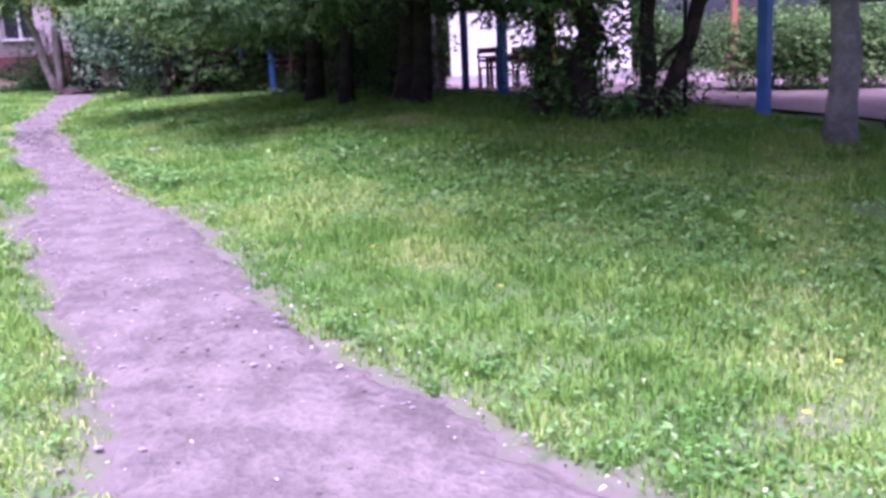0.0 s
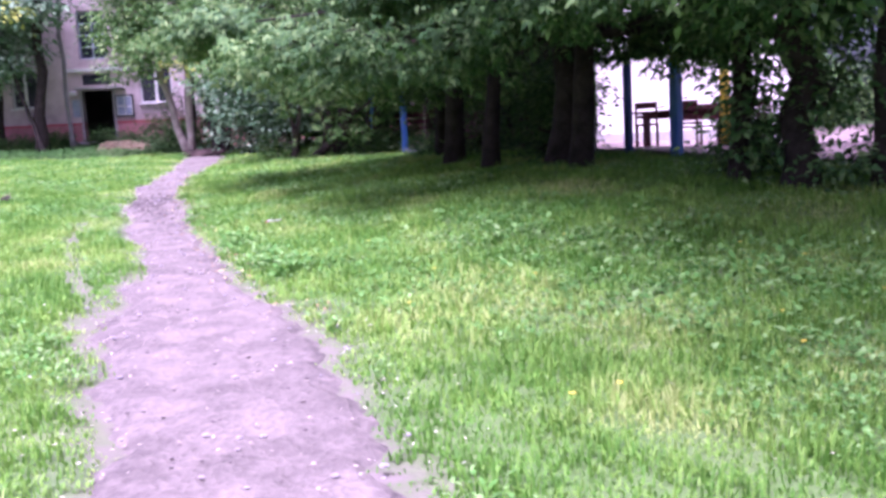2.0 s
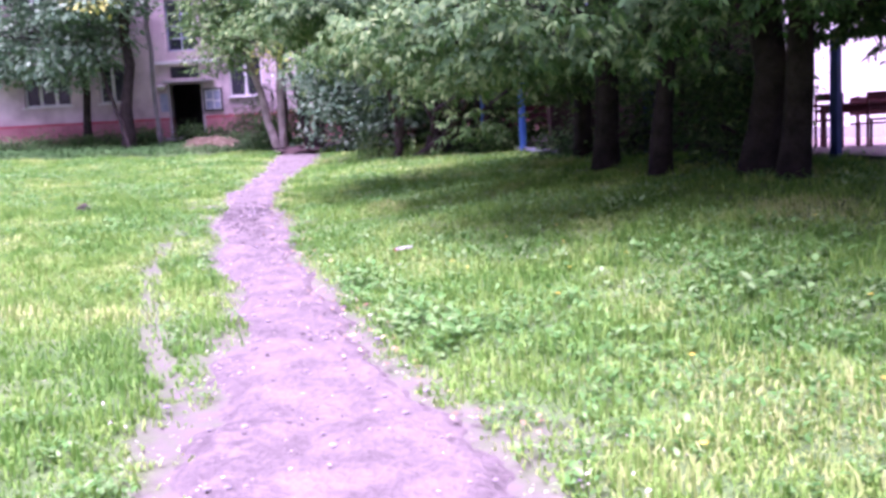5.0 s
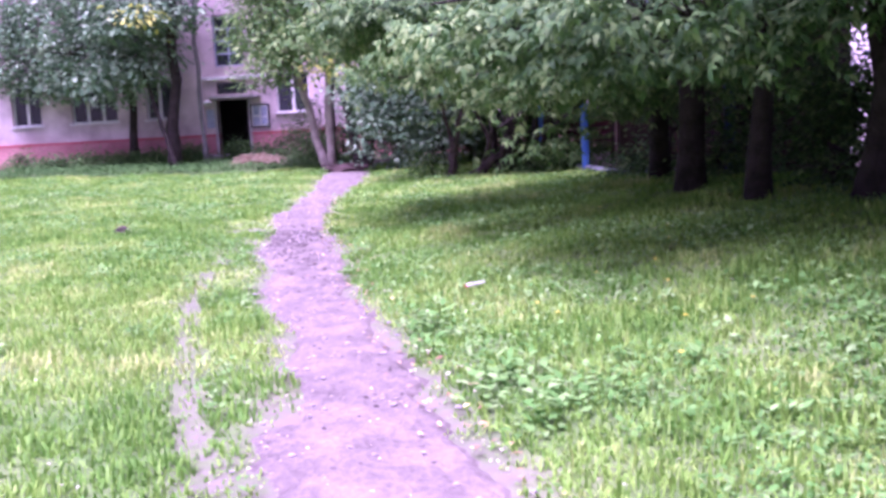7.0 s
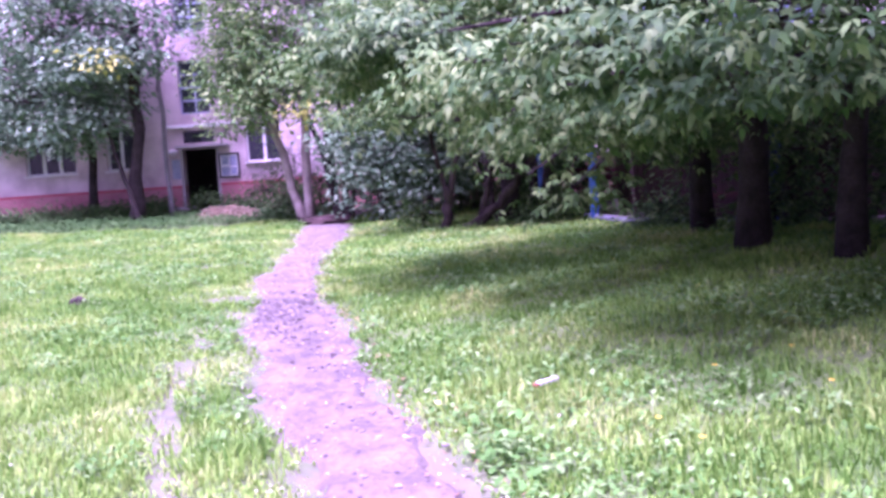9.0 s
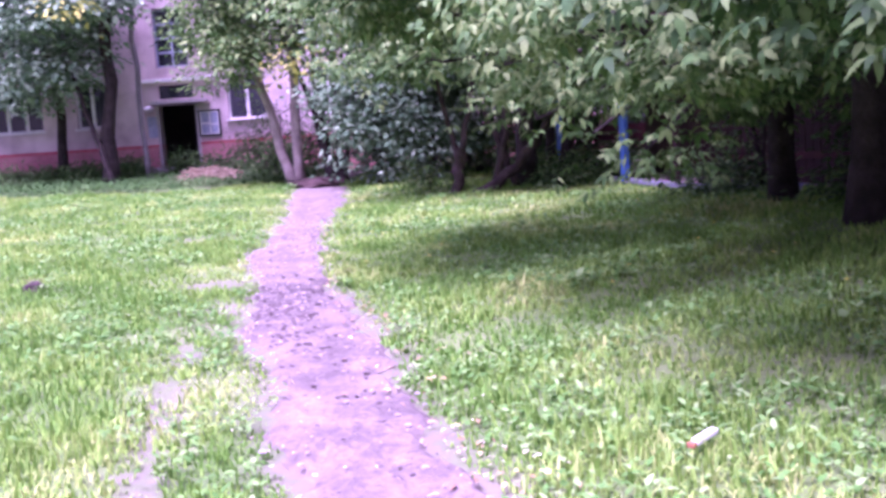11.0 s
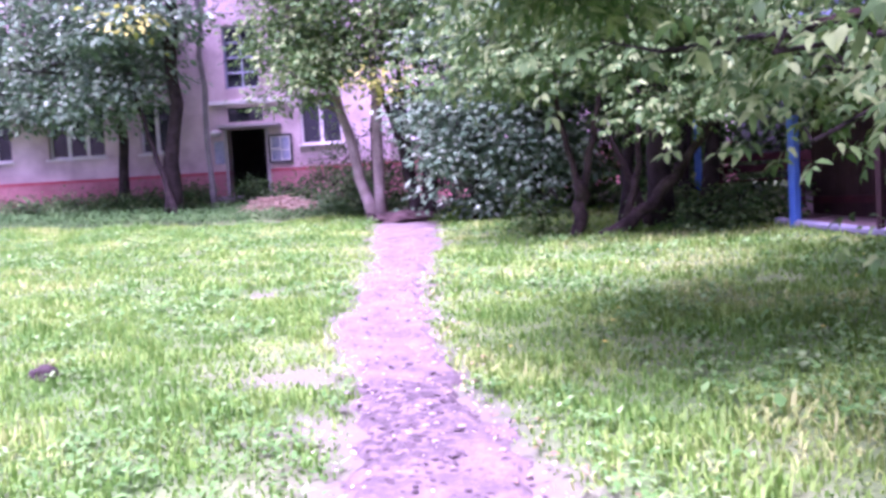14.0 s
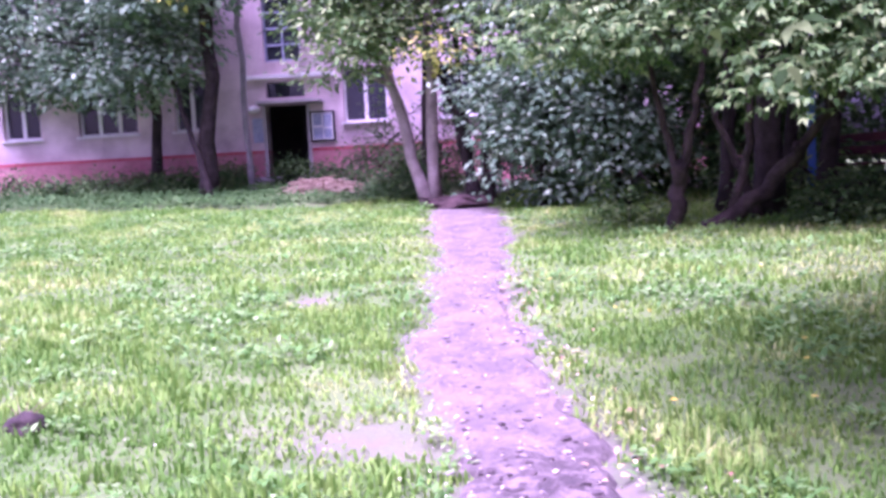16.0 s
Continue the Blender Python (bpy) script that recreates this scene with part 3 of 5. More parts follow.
def tree(name, at, label, stems, clouds, leaf, mat, bark, leaves_per=46, spread=0.30, yellow=None, seed=1, category="tree", droop=0.5, group="", leaflets=1, gaps=-0.22, low=99.0, flat=0.72):
    """stems: (base offset, top offset, bend, base radius, top radius). clouds: (centre, radii, clumps), offsets from the tree's foot.
    leaf: length and width of one leaf."""
    foot = (at[0], at[1], float(gz(at[0], at[1])) - 0.03)
    t = thing(name, foot, label, category, group)
    r = random.Random(seed)
    g = np.random.default_rng(seed)
    skeleton = []
    for k, (b, tp, bend, r0, r1) in enumerate(stems):
        bx, by = b[0] + at[0], b[1] + at[1]
        b = (b[0], b[1], b[2] + float(gz(bx, by)) - float(gz(*at[:2])) - 0.05)
        pts = stem_points(b, tp, bend, 10, 0.5 * r0, seed * 17 + k)
        rad = [r0 * 1.28 if i == 0 else (r0 * (1 - i / 9) + r1 * i / 9) for i in range(10)]
        bm = tube(bmesh.new(), pts, rad, 10)
        for v in bm.verts:
            v.co += noise.noise_vector(v.co * 3.1 + Vector((seed, k, 0))) * r0 * 0.22
        part("trunk", bm, bark, t, smooth_faces=True)
        skeleton += [(p, q) for p, q in zip(pts[3:], rad[3:])]
    limbs = bmesh.new()
    centres = []
    for c, rr, n in clouds:
        c = Vector(c)
        # one limb reaches into each cloud
        p0, q0 = min(skeleton, key=lambda s: (s[0] - c).length + 0.6 * max(0, s[0].z - c.z))
        mid = p0.lerp(c, 0.5) + Vector((r.uniform(-0.2, 0.2), r.uniform(-0.2, 0.2), 0.15))
        tube(limbs, [p0, mid, c], [min(q0 * 0.7, 0.06), 0.03, 0.012], 6)
        spine = [p0.lerp(mid, 0.6), mid, mid.lerp(c, 0.5), c]
        for _ in range(n):
            while True:
                u = Vector((r.uniform(-1, 1), r.uniform(-1, 1), r.uniform(-1, 1)))
                if 0.15 < u.length < 1:
                    break
            u *= r.uniform(0.7, 1.18) / max(u.length ** 0.4, 0.35)
            w = c + Vector((u.x * rr[0], u.y * rr[1], u.z * rr[2]))
            if w.z < low and noise.noise(w * 0.95 + Vector((seed * 3.7, 0, seed))) < gaps:
                continue
            centres.append(w)
            s = min(spine, key=lambda q: (q - w).length)
            if r.random() < 0.6:
                tube(limbs, [s, s.lerp(w, 0.55) + Vector((0, 0, 0.08)), w], [0.012, 0.008, 0.003], 3)
    tagged(part("branchwork", limbs, bark, t), kind="stuff")
    cs = np.array([tuple(c) for c in centres])
    n = len(cs)
    tone = g.uniform(0, 1, n)
    is_yellow = np.zeros(n, bool)
    if yellow:
        for yc, yr in yellow:
            is_yellow |= np.linalg.norm(cs - np.array(yc), axis=1) < yr
    for flag, mm, nm in ((False, mat, "crown"), (True, M_LEAF_YELLOW, "yellow_leaves")):
        sel = cs[is_yellow == flag]
        if not len(sel):
            continue
        m = leaves_per
        base = np.repeat(sel, m, 0)
        k = len(base)
        off = g.normal(0, 1, (k, 3)) * np.array([spread, spread, spread * flat])
        pos = base + off
        out = off / (np.linalg.norm(off, axis=1)[:, None] + 1e-6)
        d = out * np.array([1.0, 1.0, 0.4]) + g.normal(0, 0.45, (k, 3)) * np.array([1, 1, 0.5]) + np.array([0, 0, -0.6 * droop])
        nrm = g.normal(0, 0.38, (k, 3)) + out * 0.25 + np.array([-0.15, -0.25, 1.0])
        if leaflets == 5:
            # five leaflets along one drooping stalk
            d /= np.linalg.norm(d, axis=1)[:, None]
            side = np.cross(d, nrm)
            side /= np.linalg.norm(side, axis=1)[:, None] + 1e-6
            q = leaf[0]
            dip = np.array([0, 0, -0.22])
            pos = np.concatenate([pos + d * q * 0.95, pos + d * q * 0.75, pos + d * q * 0.75, pos + d * q * 0.2, pos + d * q * 0.2], 0)
            d = np.concatenate([d + dip, d * 0.6 + side * 0.75 + dip, d * 0.6 - side * 0.75 + dip, d * 0.35 + side * 0.9 + dip, d * 0.35 - side * 0.9 + dip], 0)
            nrm = np.concatenate([nrm] * 5, 0)
            k = len(pos)
        size = leaf[0] * g.uniform(0.6, 1.3, k)
        V, F = leaf_mesh(pos, d, nrm, size, size * leaf[1] / leaf[0], simple=leaflets == 1 and at[1] > 16)
        raw_object(nm, V, F, mm, t)
    return t


def build_trees():
    # two-stemmed tree at the far end of the path, with its dark companion
    tree("path_tree", (-12.1, 28.3), "two-stemmed pale-barked tree at the end of the path", [
        ((0.05, 0, 0), (-0.95, 0.1, 4.2), (-0.15, 0, 0), 0.14, 0.06), ((0.12, 0.05, 0), (0.35, 0.2, 5.6), (-0.12, 0, 0), 0.13, 0.05)],
        [((-1.5, -0.2, 3.5), (0.9, 0.9, 0.5), 46), ((-1.75, -0.5, 2.75), (0.5, 0.4, 0.32), 16), ((-0.7, -0.5, 3.2), (0.6, 0.5, 0.35), 20), ((-1.15, -0.95, 2.95), (0.45, 0.4, 0.35), 18), ((-0.75, -0.85, 2.6), (0.25, 0.25, 0.25), 5), ((-1.5, -0.95, 2.6), (0.35, 0.3, 0.28), 11), ((-1.4, 0, 4.5), (1.0, 1.1, 0.7), 60), ((-0.2, -0.3, 4.6), (1.3, 1.2, 0.9), 70),
         ((1.1, -0.2, 4.0), (1.2, 1.1, 0.8), 60), ((-1.2, 0.3, 5.9), (1.3, 1.4, 0.9), 60), ((0.7, 0.2, 5.9), (1.6, 1.4, 1.0), 70), ((0.0, 0.2, 7.4), (1.7, 1.5, 1.2), 60), ((0.3, -0.6, 2.75), (0.8, 0.5, 0.25), 14)],
        (0.15, 0.08), M_LEAF_LIGHT, M_BARK_LIGHT, 40, 0.30, [((0.45, -0.7, 2.65), 0.36), ((1.2, -0.9, 3.7), 0.25)], 3, gaps=-0.1, flat=0.5)
    tree("dark_tree", (-11.2, 28.6), "dark multi-stemmed tree beside the path", [
        ((0, 0, 0), (-1.1, 0.3, 3.4), (0.1, 0, 0), 0.11, 0.05), ((0.15, 0.1, 0), (0.05, 0.3, 3.8), (0, 0, 0), 0.10, 0.05),
        ((-0.15, 0.1, 0), (-0.45, 0.5, 3.6), (0, 0, 0), 0.10, 0.05), ((0.25, 0, 0), (0.5, 0.5, 3.5), (0, 0, 0), 0.08, 0.04)],
        [((0.0, 0.6, 3.9), (1.3, 1.0, 0.9), 60), ((1.2, 0.5, 4.6), (1.4, 1.2, 1.2), 70), ((-0.6, 0.9, 5.4), (1.4, 1.2, 1.2), 50)],
        (0.15, 0.08), M_LEAF, M_BARK, 40, 0.34, None, 4)
    # trees in front of the house
    tree("house_tree", (-18.3, 30.5), "tall tree with forked dark trunks before the house", [
        ((0.28, -0.2, 0), (-0.75, -0.1, 3.2), (-0.06, 0, 0), 0.09, 0.05), ((-0.1, 0.15, 0), (0.15, 0.4, 6.5), (0.05, 0, 0), 0.2, 0.12)],
        [((-1.9, 0, 3.2), (1.3, 1.3, 0.8), 60), ((-0.9, -0.1, 3.5), (0.8, 1.0, 0.6), 26), ((0.2, -1.44, 4.6), (0.12, 0.1, 0.06), 2), ((-3.1, 0.2, 4.2), (1.5, 1.4, 1.0), 70), ((-0.8, 0, 4.7), (1.6, 1.4, 1.1), 80),
         ((0.3, 0.2, 5.8), (1.1, 1.4, 1.2), 36), ((-2.4, 0.2, 6.2), (1.7, 1.6, 1.3), 70), ((-0.8, 0.2, 7.8), (2.0, 1.8, 1.4), 60)],
        (0.20, 0.135), M_LEAF_GREY, M_BARK, 38, 0.34, [((0.2, -1.44, 4.6), 0.22)], 5, gaps=0.0, flat=0.5)
    tree("house_tree", (-21.1, 32.4), "broad tree with a dark trunk before the house", [
        ((0, 0, 0), (0.15, 0.1, 6.2), (0.08, 0, 0), 0.16, 0.07)],
        [((-1.95, -2.7, 3.95), (0.25, 0.15, 0.15), 4), ((-1.9, -2.7, 3.3), (0.2, 0.15, 0.15), 2), ((-1.6, -0.6, 3.3), (1.4, 1.1, 0.7), 45), ((-3.2, -0.5, 3.8), (1.5, 1.2, 1.1), 60), ((0.4, -0.5, 3.6), (1.2, 1.1, 0.9), 50), ((-2.0, -0.3, 5.2), (2.0, 1.4, 1.3), 80),
         ((0.6, 0, 5.3), (1.6, 1.4, 1.2), 60), ((-0.8, 0, 7.2), (2.4, 1.9, 1.5), 70)],
        (0.20, 0.135), M_LEAF_GREY, M_BARK, 38, 0.36, [((-1.95, -2.7, 3.95), 0.36), ((-1.9, -2.7, 3.3), 0.3)], 6, gaps=0.0, flat=0.5)
    tree("house_tree", (-26.6, 32.6), "tree with a thick grey trunk at the house corner", [
        ((0, 0, 0), (-0.3, 0.1, 6.0), (0, 0, 0), 0.26, 0.1)],
        [((0.6, -0.3, 4.2), (1.8, 1.2, 1.2), 60), ((1.8, -0.3, 5.4), (1.8, 1.3, 1.3), 60), ((-1.4, 0, 5.0), (2.0, 1.5, 1.4), 60), ((0.3, 0, 7.0), (2.4, 2.0, 1.5), 60)],
        (0.18, 0.10), M_LEAF_GREY, M_BARK_GREY, 36, 0.38, None, 7)
    tree("slim_tree", (-18.0, 32.0), "slim pale tree beside the house entrance", [
        ((0, 0, 0), (-0.10, 0.1, 7.5), (-0.08, 0, 0), 0.085, 0.05)],
        [((0.5, 0.1, 6.6), (1.0, 1.0, 1.0), 26), ((-0.3, 0.1, 7.9), (1.2, 1.2, 1.1), 30)],
        (0.15, 0.08), M_LEAF_GREY, M_BARK_GREY, 34, 0.34, None, 8)
    tree("house_tree", (-13.2, 31.4), "leafy tree beside the house entrance", [
        ((0, 0, 0), (0.3, 0.1, 6.0), (-0.1, 0, 0), 0.12, 0.05)],
        [((-2.1, 0.0, 4.6), (1.1, 1.0, 1.0), 46), ((-0.5, 0.0, 4.3), (1.2, 1.0, 1.0), 50), ((-1.2, 0.2, 6.2), (1.7, 1.5, 1.3), 60)],
        (0.16, 0.09), M_LEAF, M_BARK, 38, 0.36, None, 9)
    # dense shrubs between the path end and the leaning tree
    for k, (x, y, s) in enumerate(((-9.7, 27.2, 1.0), (-8.4, 26.9, 1.05), (-7.7, 28.4, 1.15), (-6.2, 27.2, 0.95), (-10.5, 30.8, 1.2), (-8.9, 30.2, 1.2), (-6.4, 30.0, 1.1))):
        # three shrubs take the lighter hazy leaf so they look lit beside the others
        tree("tall_shrub", (x, y), "dense tall green shrub behind the lawn", [((0, 0, 0), (0.2, 0.1, 2.2 * s), (0, 0, 0), 0.06, 0.03), ((0.1, 0.1, 0), (-0.3, 0.1, 2.0 * s), (0, 0, 0), 0.05, 0.02)],
             [((0, 0, 0.9 * s), (0.9, 0.8, 0.8), 90), ((-0.2, 0.1, 2.1 * s), (1.1, 0.9, 0.75), 100), ((0.3, 0.1, 3.4 * s), (1.2, 1.0, 0.85), 90), ((0, 0.2, 4.8 * s), (1.3, 1.1, 1.1), 70)],
             (0.15, 0.08), M_LEAF_GREY if k in (0, 1, 4) else M_LEAF, M_BARK, 36, 0.27, None, 20 + k, "shrub", 0.4, "tall shrubs", gaps=-0.25, flat=0.5)
    for k, (x, y, s) in enumerate(((-5.2, 31.0, 0.9), (-3.4, 30.4, 0.8), (-1.6, 31.2, 0.9), (0.0, 29.0, 0.7), (6.2, 29.2, 0.8))):
        tree("far_shrub", (x, y), "broad shrub closing the yard behind the playground", [((0, 0, 0), (0.2, 0.1, 2.2 * s), (0, 0, 0), 0.06, 0.03)],
             [((0, 0, 1.0 * s), (1.3, 0.8, 1.0), 70), ((0, 0.1, 2.6 * s), (1.4, 0.9, 0.9), 60)], (0.18, 0.10), M_LEAF, M_BARK, 36, 0.34, None, 160 + k, "shrub", 0.4, "far shrubs")
    # leaning tree at the edge of the lawn
    tree("leaning_tree", (-7.34, 23.75), "multi-stemmed maple with dark leaning trunks over the lawn", [
        ((0, 0, 0), (0.13, 0, 0.82), (0.03, 0, 0), 0.10, 0.10), ((0.11, 0, 0.60), (-0.25, 0.1, 2.2), (0.02, 0, 0), 0.06, 0.03), ((0.12, 0, 0.62), (0.52, 0.1, 2.5), (0.02, 0, 0), 0.066, 0.03),
        ((0.38, 0, 0), (1.55, 0.05, 0.98), (0.05, 0, -0.08), 0.115, 0.08), ((1.45, 0.05, 0.88), (2.6, 0, 2.2), (0, 0, 0.05), 0.066, 0.03), ((0.75, 0.05, 0.28), (0.95, 0.2, 2.1), (0.08, 0, -0.05), 0.06, 0.035), ((1.05, 0.5, 0), (0.5, 0.45, 1.5), (0.05, 0, 0), 0.07, 0.035)],
        [((-1.1, -0.5, 2.35), (0.9, 0.8, 0.3), 34), ((0.0, -0.9, 2.2), (0.9, 0.6, 0.3), 34), ((1.25, -1.2, 1.6), (0.75, 0.5, 0.28), 20), ((1.9, -0.9, 1.75), (0.7, 0.6, 0.3), 22), ((1.2, -0.9, 2.3), (0.9, 0.8, 0.3), 34), ((-0.9, -0.1, 3.1), (1.3, 1.2, 0.5), 66),
         ((0.9, -0.7, 3.0), (1.5, 1.2, 0.5), 74), ((2.4, -0.6, 2.6), (1.1, 1.0, 0.5), 50), ((0.2, 0, 4.2), (2.0, 1.6, 0.7), 100), ((2.2, 0, 4.2), (1.5, 1.4, 0.7), 70), ((0.8, 0.2, 5.6), (2.2, 1.8, 1.0), 80)],
        (0.105, 0.05), M_LEAF_LIGHT, M_BARK_MID, 15, 0.27, [((-0.6, -1.2, 3.0), 0.25)], 31, droop=0.6, leaflets=5, gaps=-0.05, flat=0.42)
    for k, (x, y, rr, h) in enumerate(((-6.2, 24.7, 0.2, 5.5), (-5.5, 25.0, 0.13, 5.0), (-6.75, 25.2, 0.10, 4.5), (-5.9, 26.0, 0.11, 4.5))):
        tree("dark_trunk_tree", (x, y), "dark-trunked maple standing among the others", [((0, 0, 0), (0.1, 0.2, h), (0.1, 0, 0), rr, rr * 0.5)],
             [((0.3, 0.3, h * 0.75), (1.5, 1.3, 0.9), 50), ((0, 0.4, h), (1.8, 1.6, 1.2), 60)], (0.14, 0.07), M_LEAF, M_BARK, 40, 0.32, None, 35 + k, group="dark-trunked trees")
    # row of dark trunks along the fence, crowns hanging over the lawn; clouds are given in the plan
    # most high clouds are added above the view to shade lawn, boughs and yard
    row = (
        (-2.75, 18.2, 0.14, ((-6.6, 16.6, 3.5, 0.7, 0.6, 0.28, 18), (-5.75, 15.9, 2.93, 0.6, 0.5, 0.18, 27), (-5.2, 15.6, 2.83, 0.5, 0.5, 0.18, 23), (-4.6, 15.5, 2.63, 0.45, 0.45, 0.18, 20), (-4.15, 16.1, 2.07, 0.28, 0.28, 0.2, 5), (-4.7, 16.6, 2.8, 0.6, 0.5, 0.3, 18), (-3.9, 16.8, 2.9, 0.6, 0.5, 0.3, 18),
                             (-5.5, 17.3, 4.2, 1.5, 1.2, 0.4, 60), (-5.9, 16.3, 3.65, 0.9, 0.5, 0.22, 40), (-4.55, 15.9, 2.25, 0.25, 0.25, 0.18, 9), (-5.0, 15.9, 2.4, 0.3, 0.3, 0.18, 10), (-4.9, 16.3, 3.65, 0.9, 0.5, 0.22, 56), (-5.4, 17.6, 3.8, 1.4, 0.8, 0.3, 60), (-3.6, 17.8, 4.2, 1.5, 1.3, 0.5, 56), (-4.4, 18.2, 5.3, 2, 1.6, 0.6, 80), (-3, 18.6, 6.5, 2.2, 2, 0.8, 80), (-3.1, 18.3, 3, 0.9, 0.8, 0.35, 34), (-2.4, 17.6, 2.8, 0.7, 0.6, 0.4, 40), (-3.4, 17.5, 2.7, 0.6, 0.5, 0.35, 34), (-1.2, 20, 5.2, 2.2, 1.8, 0.6, 80), (-3.6, 19.4, 5.6, 2, 1.6, 0.5, 90))),
        (-2.35, 16.5, 0.165, ((-4.5, 14.4, 2.85, 0.45, 0.3, 0.18, 22), (-4.0, 14.7, 2.6, 0.3, 0.3, 0.16, 10), (-4.6, 13.3, 3.03, 0.6, 0.5, 0.18, 10), (-5, 14.9, 3.03, 0.55, 0.5, 0.18, 23), (-4.5, 14.1, 3.08, 0.7, 0.6, 0.18, 29), (-3.4, 15.3, 2.73, 0.6, 0.5, 0.18, 27), (-3.3, 16.4, 4.2, 1.4, 1.2, 0.5, 56), (-2.4, 16.4, 4.4, 1.5, 1.4, 0.5, 56),
                             (-2.7, 16.8, 5.4, 1.9, 1.7, 0.6, 80), (-2.2, 17, 6.5, 2.2, 2, 0.8, 80), (-2.6, 16.7, 3.4, 0.8, 0.7, 0.35, 18), (-1.9, 16.2, 2.9, 0.6, 0.5, 0.4, 21), (-0.4, 18.4, 5.2, 2, 1.8, 0.6, 80), (-3.5, 12.1, 2.68, 0.5, 0.4, 0.18, 15), (-1.8, 17.6, 5.6, 2, 1.8, 0.5, 90))),
        (-1.65, 15.3, 0.13, ((-3.6, 12.8, 2.93, 0.7, 0.5, 0.18, 31), (-2.9, 13.9, 2.68, 0.6, 0.5, 0.18, 28), (-2.9, 12.7, 2.63, 0.4, 0.4, 0.18, 14), (-2.5, 12.7, 4.4, 1.3, 1, 0.3, 36), (-5.6, 15.6, 3.7, 0.9, 0.4, 0.14, 52), (-4.3, 15.6, 3.75, 0.9, 0.3, 0.14, 46), (-3.2, 14.7, 3.75, 0.9, 0.5, 0.14, 34), (-2.6, 14.3, 4.1, 1.4, 1.2, 0.5, 56), (-1.8, 15.2, 4.4, 1.4, 1.3, 0.5, 48), (-2.1, 14.9, 5.2, 1.8, 1.6, 0.6, 80), (-1.4, 15.6, 5.8, 2, 1.8, 0.5, 90))),
        (-0.62, 14.6, 0.20, ((-2.6, 12.1, 2.88, 0.7, 0.6, 0.18, 33), (-1.9, 12.8, 2.8, 0.6, 0.5, 0.28, 22), (-1.15, 11.3, 2.9, 0.6, 0.5, 0.24, 19), (-1.6, 12.7, 3.4, 1.2, 1, 0.4, 60), (-1.8, 11.2, 4.6, 1.4, 0.8, 0.2, 36), (0, 11.0, 4.6, 1.4, 0.8, 0.2, 36), (-0.7, 14, 3.3, 1.2, 1, 0.5, 50), (-1.2, 13.9, 4.5, 1.7, 1.5, 0.6, 64), (-0.6, 14.8, 5.9, 2.2, 2, 0.8, 80), (-0.2, 14, 5.2, 2, 1.8, 0.5, 90))),
        (-0.36, 14.05, 0.15, ((0.45, 14.6, 3, 0.6, 0.5, 0.28, 60), (1.2, 14.2, 2.9, 0.5, 0.5, 0.3, 60), (1.9, 14, 2.9, 0.5, 0.5, 0.3, 50), (-0.6, 11.2, 3.1, 0.8, 0.6, 0.26, 24), (0.15, 9.9, 3.05, 0.5, 0.5, 0.22, 16), (0.3, 11.2, 3.2, 0.8, 0.6, 0.26, 23), (-0.5, 12.6, 3.2, 0.9, 0.8, 0.35, 28), (-0.3, 12.4, 4, 1.6, 1.4, 0.5, 70), (0.8, 13.6, 3.4, 1.1, 1, 0.4, 50), (1.7, 13.3, 3.2, 0.9, 0.8, 0.4, 40), (0.7, 14.9, 3.3, 0.8, 0.7, 0.35, 30), (0.3, 13.2, 5.1, 2, 1.8, 0.8, 80), (1.4, 16.6, 5, 1.9, 1.7, 0.6, 80), (2.6, 18.4, 5.4, 2, 1.7, 0.6, 80), (3.6, 15.6, 5, 1.9, 1.7, 0.6, 70))))
    for k, (x, y, rr, clouds) in enumerate(row):
        z = float(gz(x, y))
        # first two get paler leaves as lit boughs, the rest darker as shaded ones
        tree("fence_tree", (x, y), "old dark-trunked maple with boughs drooping over the lawn", [((0, 0, 0), (-0.15 + 0.1 * k, 0.2, 5.2), (0.06, 0, 0), rr, rr * 0.5)],
             [((cx - x, cy - y, cz - z), (ra, rb, rc), n) for cx, cy, cz, ra, rb, rc, n in clouds],
             (0.10, 0.043), M_LEAF_LIGHT if k < 2 else M_LEAF, M_BARK, 16, 0.26, None, 40 + k, droop=0.65, group="fence trees", leaflets=5, gaps=0.12 if k < 2 else 0.03, low=3.0, flat=0.40)
    # taller trees that close the view behind the yard, added to block sky light too
    for k, (x, y, sc) in enumerate(((-3.2, 27.5, 1.0), (1.5, 29.8, 1.15), (6.5, 31.0, 1.1), (12.0, 29.0, 1.1), (15.0, 22.0, 1.1), (-7.0, 32.5, 1.2), (13.0, 15.0, 1.0))):
        tree("background_tree", (x, y), "tall leafy tree behind the playground", [((0, 0, 0), (0.2, 0.1, 6.5 * sc), (0.1, 0, 0), 0.2, 0.08)],
             [((-1.2, 0, 3.2 * sc), (1.8, 1.4, 1.2), 50), ((1.3, 0, 3.4 * sc), (1.8, 1.4, 1.2), 50), ((-0.8, 0, 5.4 * sc), (2.2, 1.8, 1.5), 60), ((1.0, 0, 6.0 * sc), (2.2, 1.8, 1.5), 60), ((0, 0, 8.2 * sc), (2.2, 2.0, 1.6), 50)],
             (0.20, 0.11), M_LEAF, M_BARK, 38, 0.42, None, 130 + k, group="background trees")
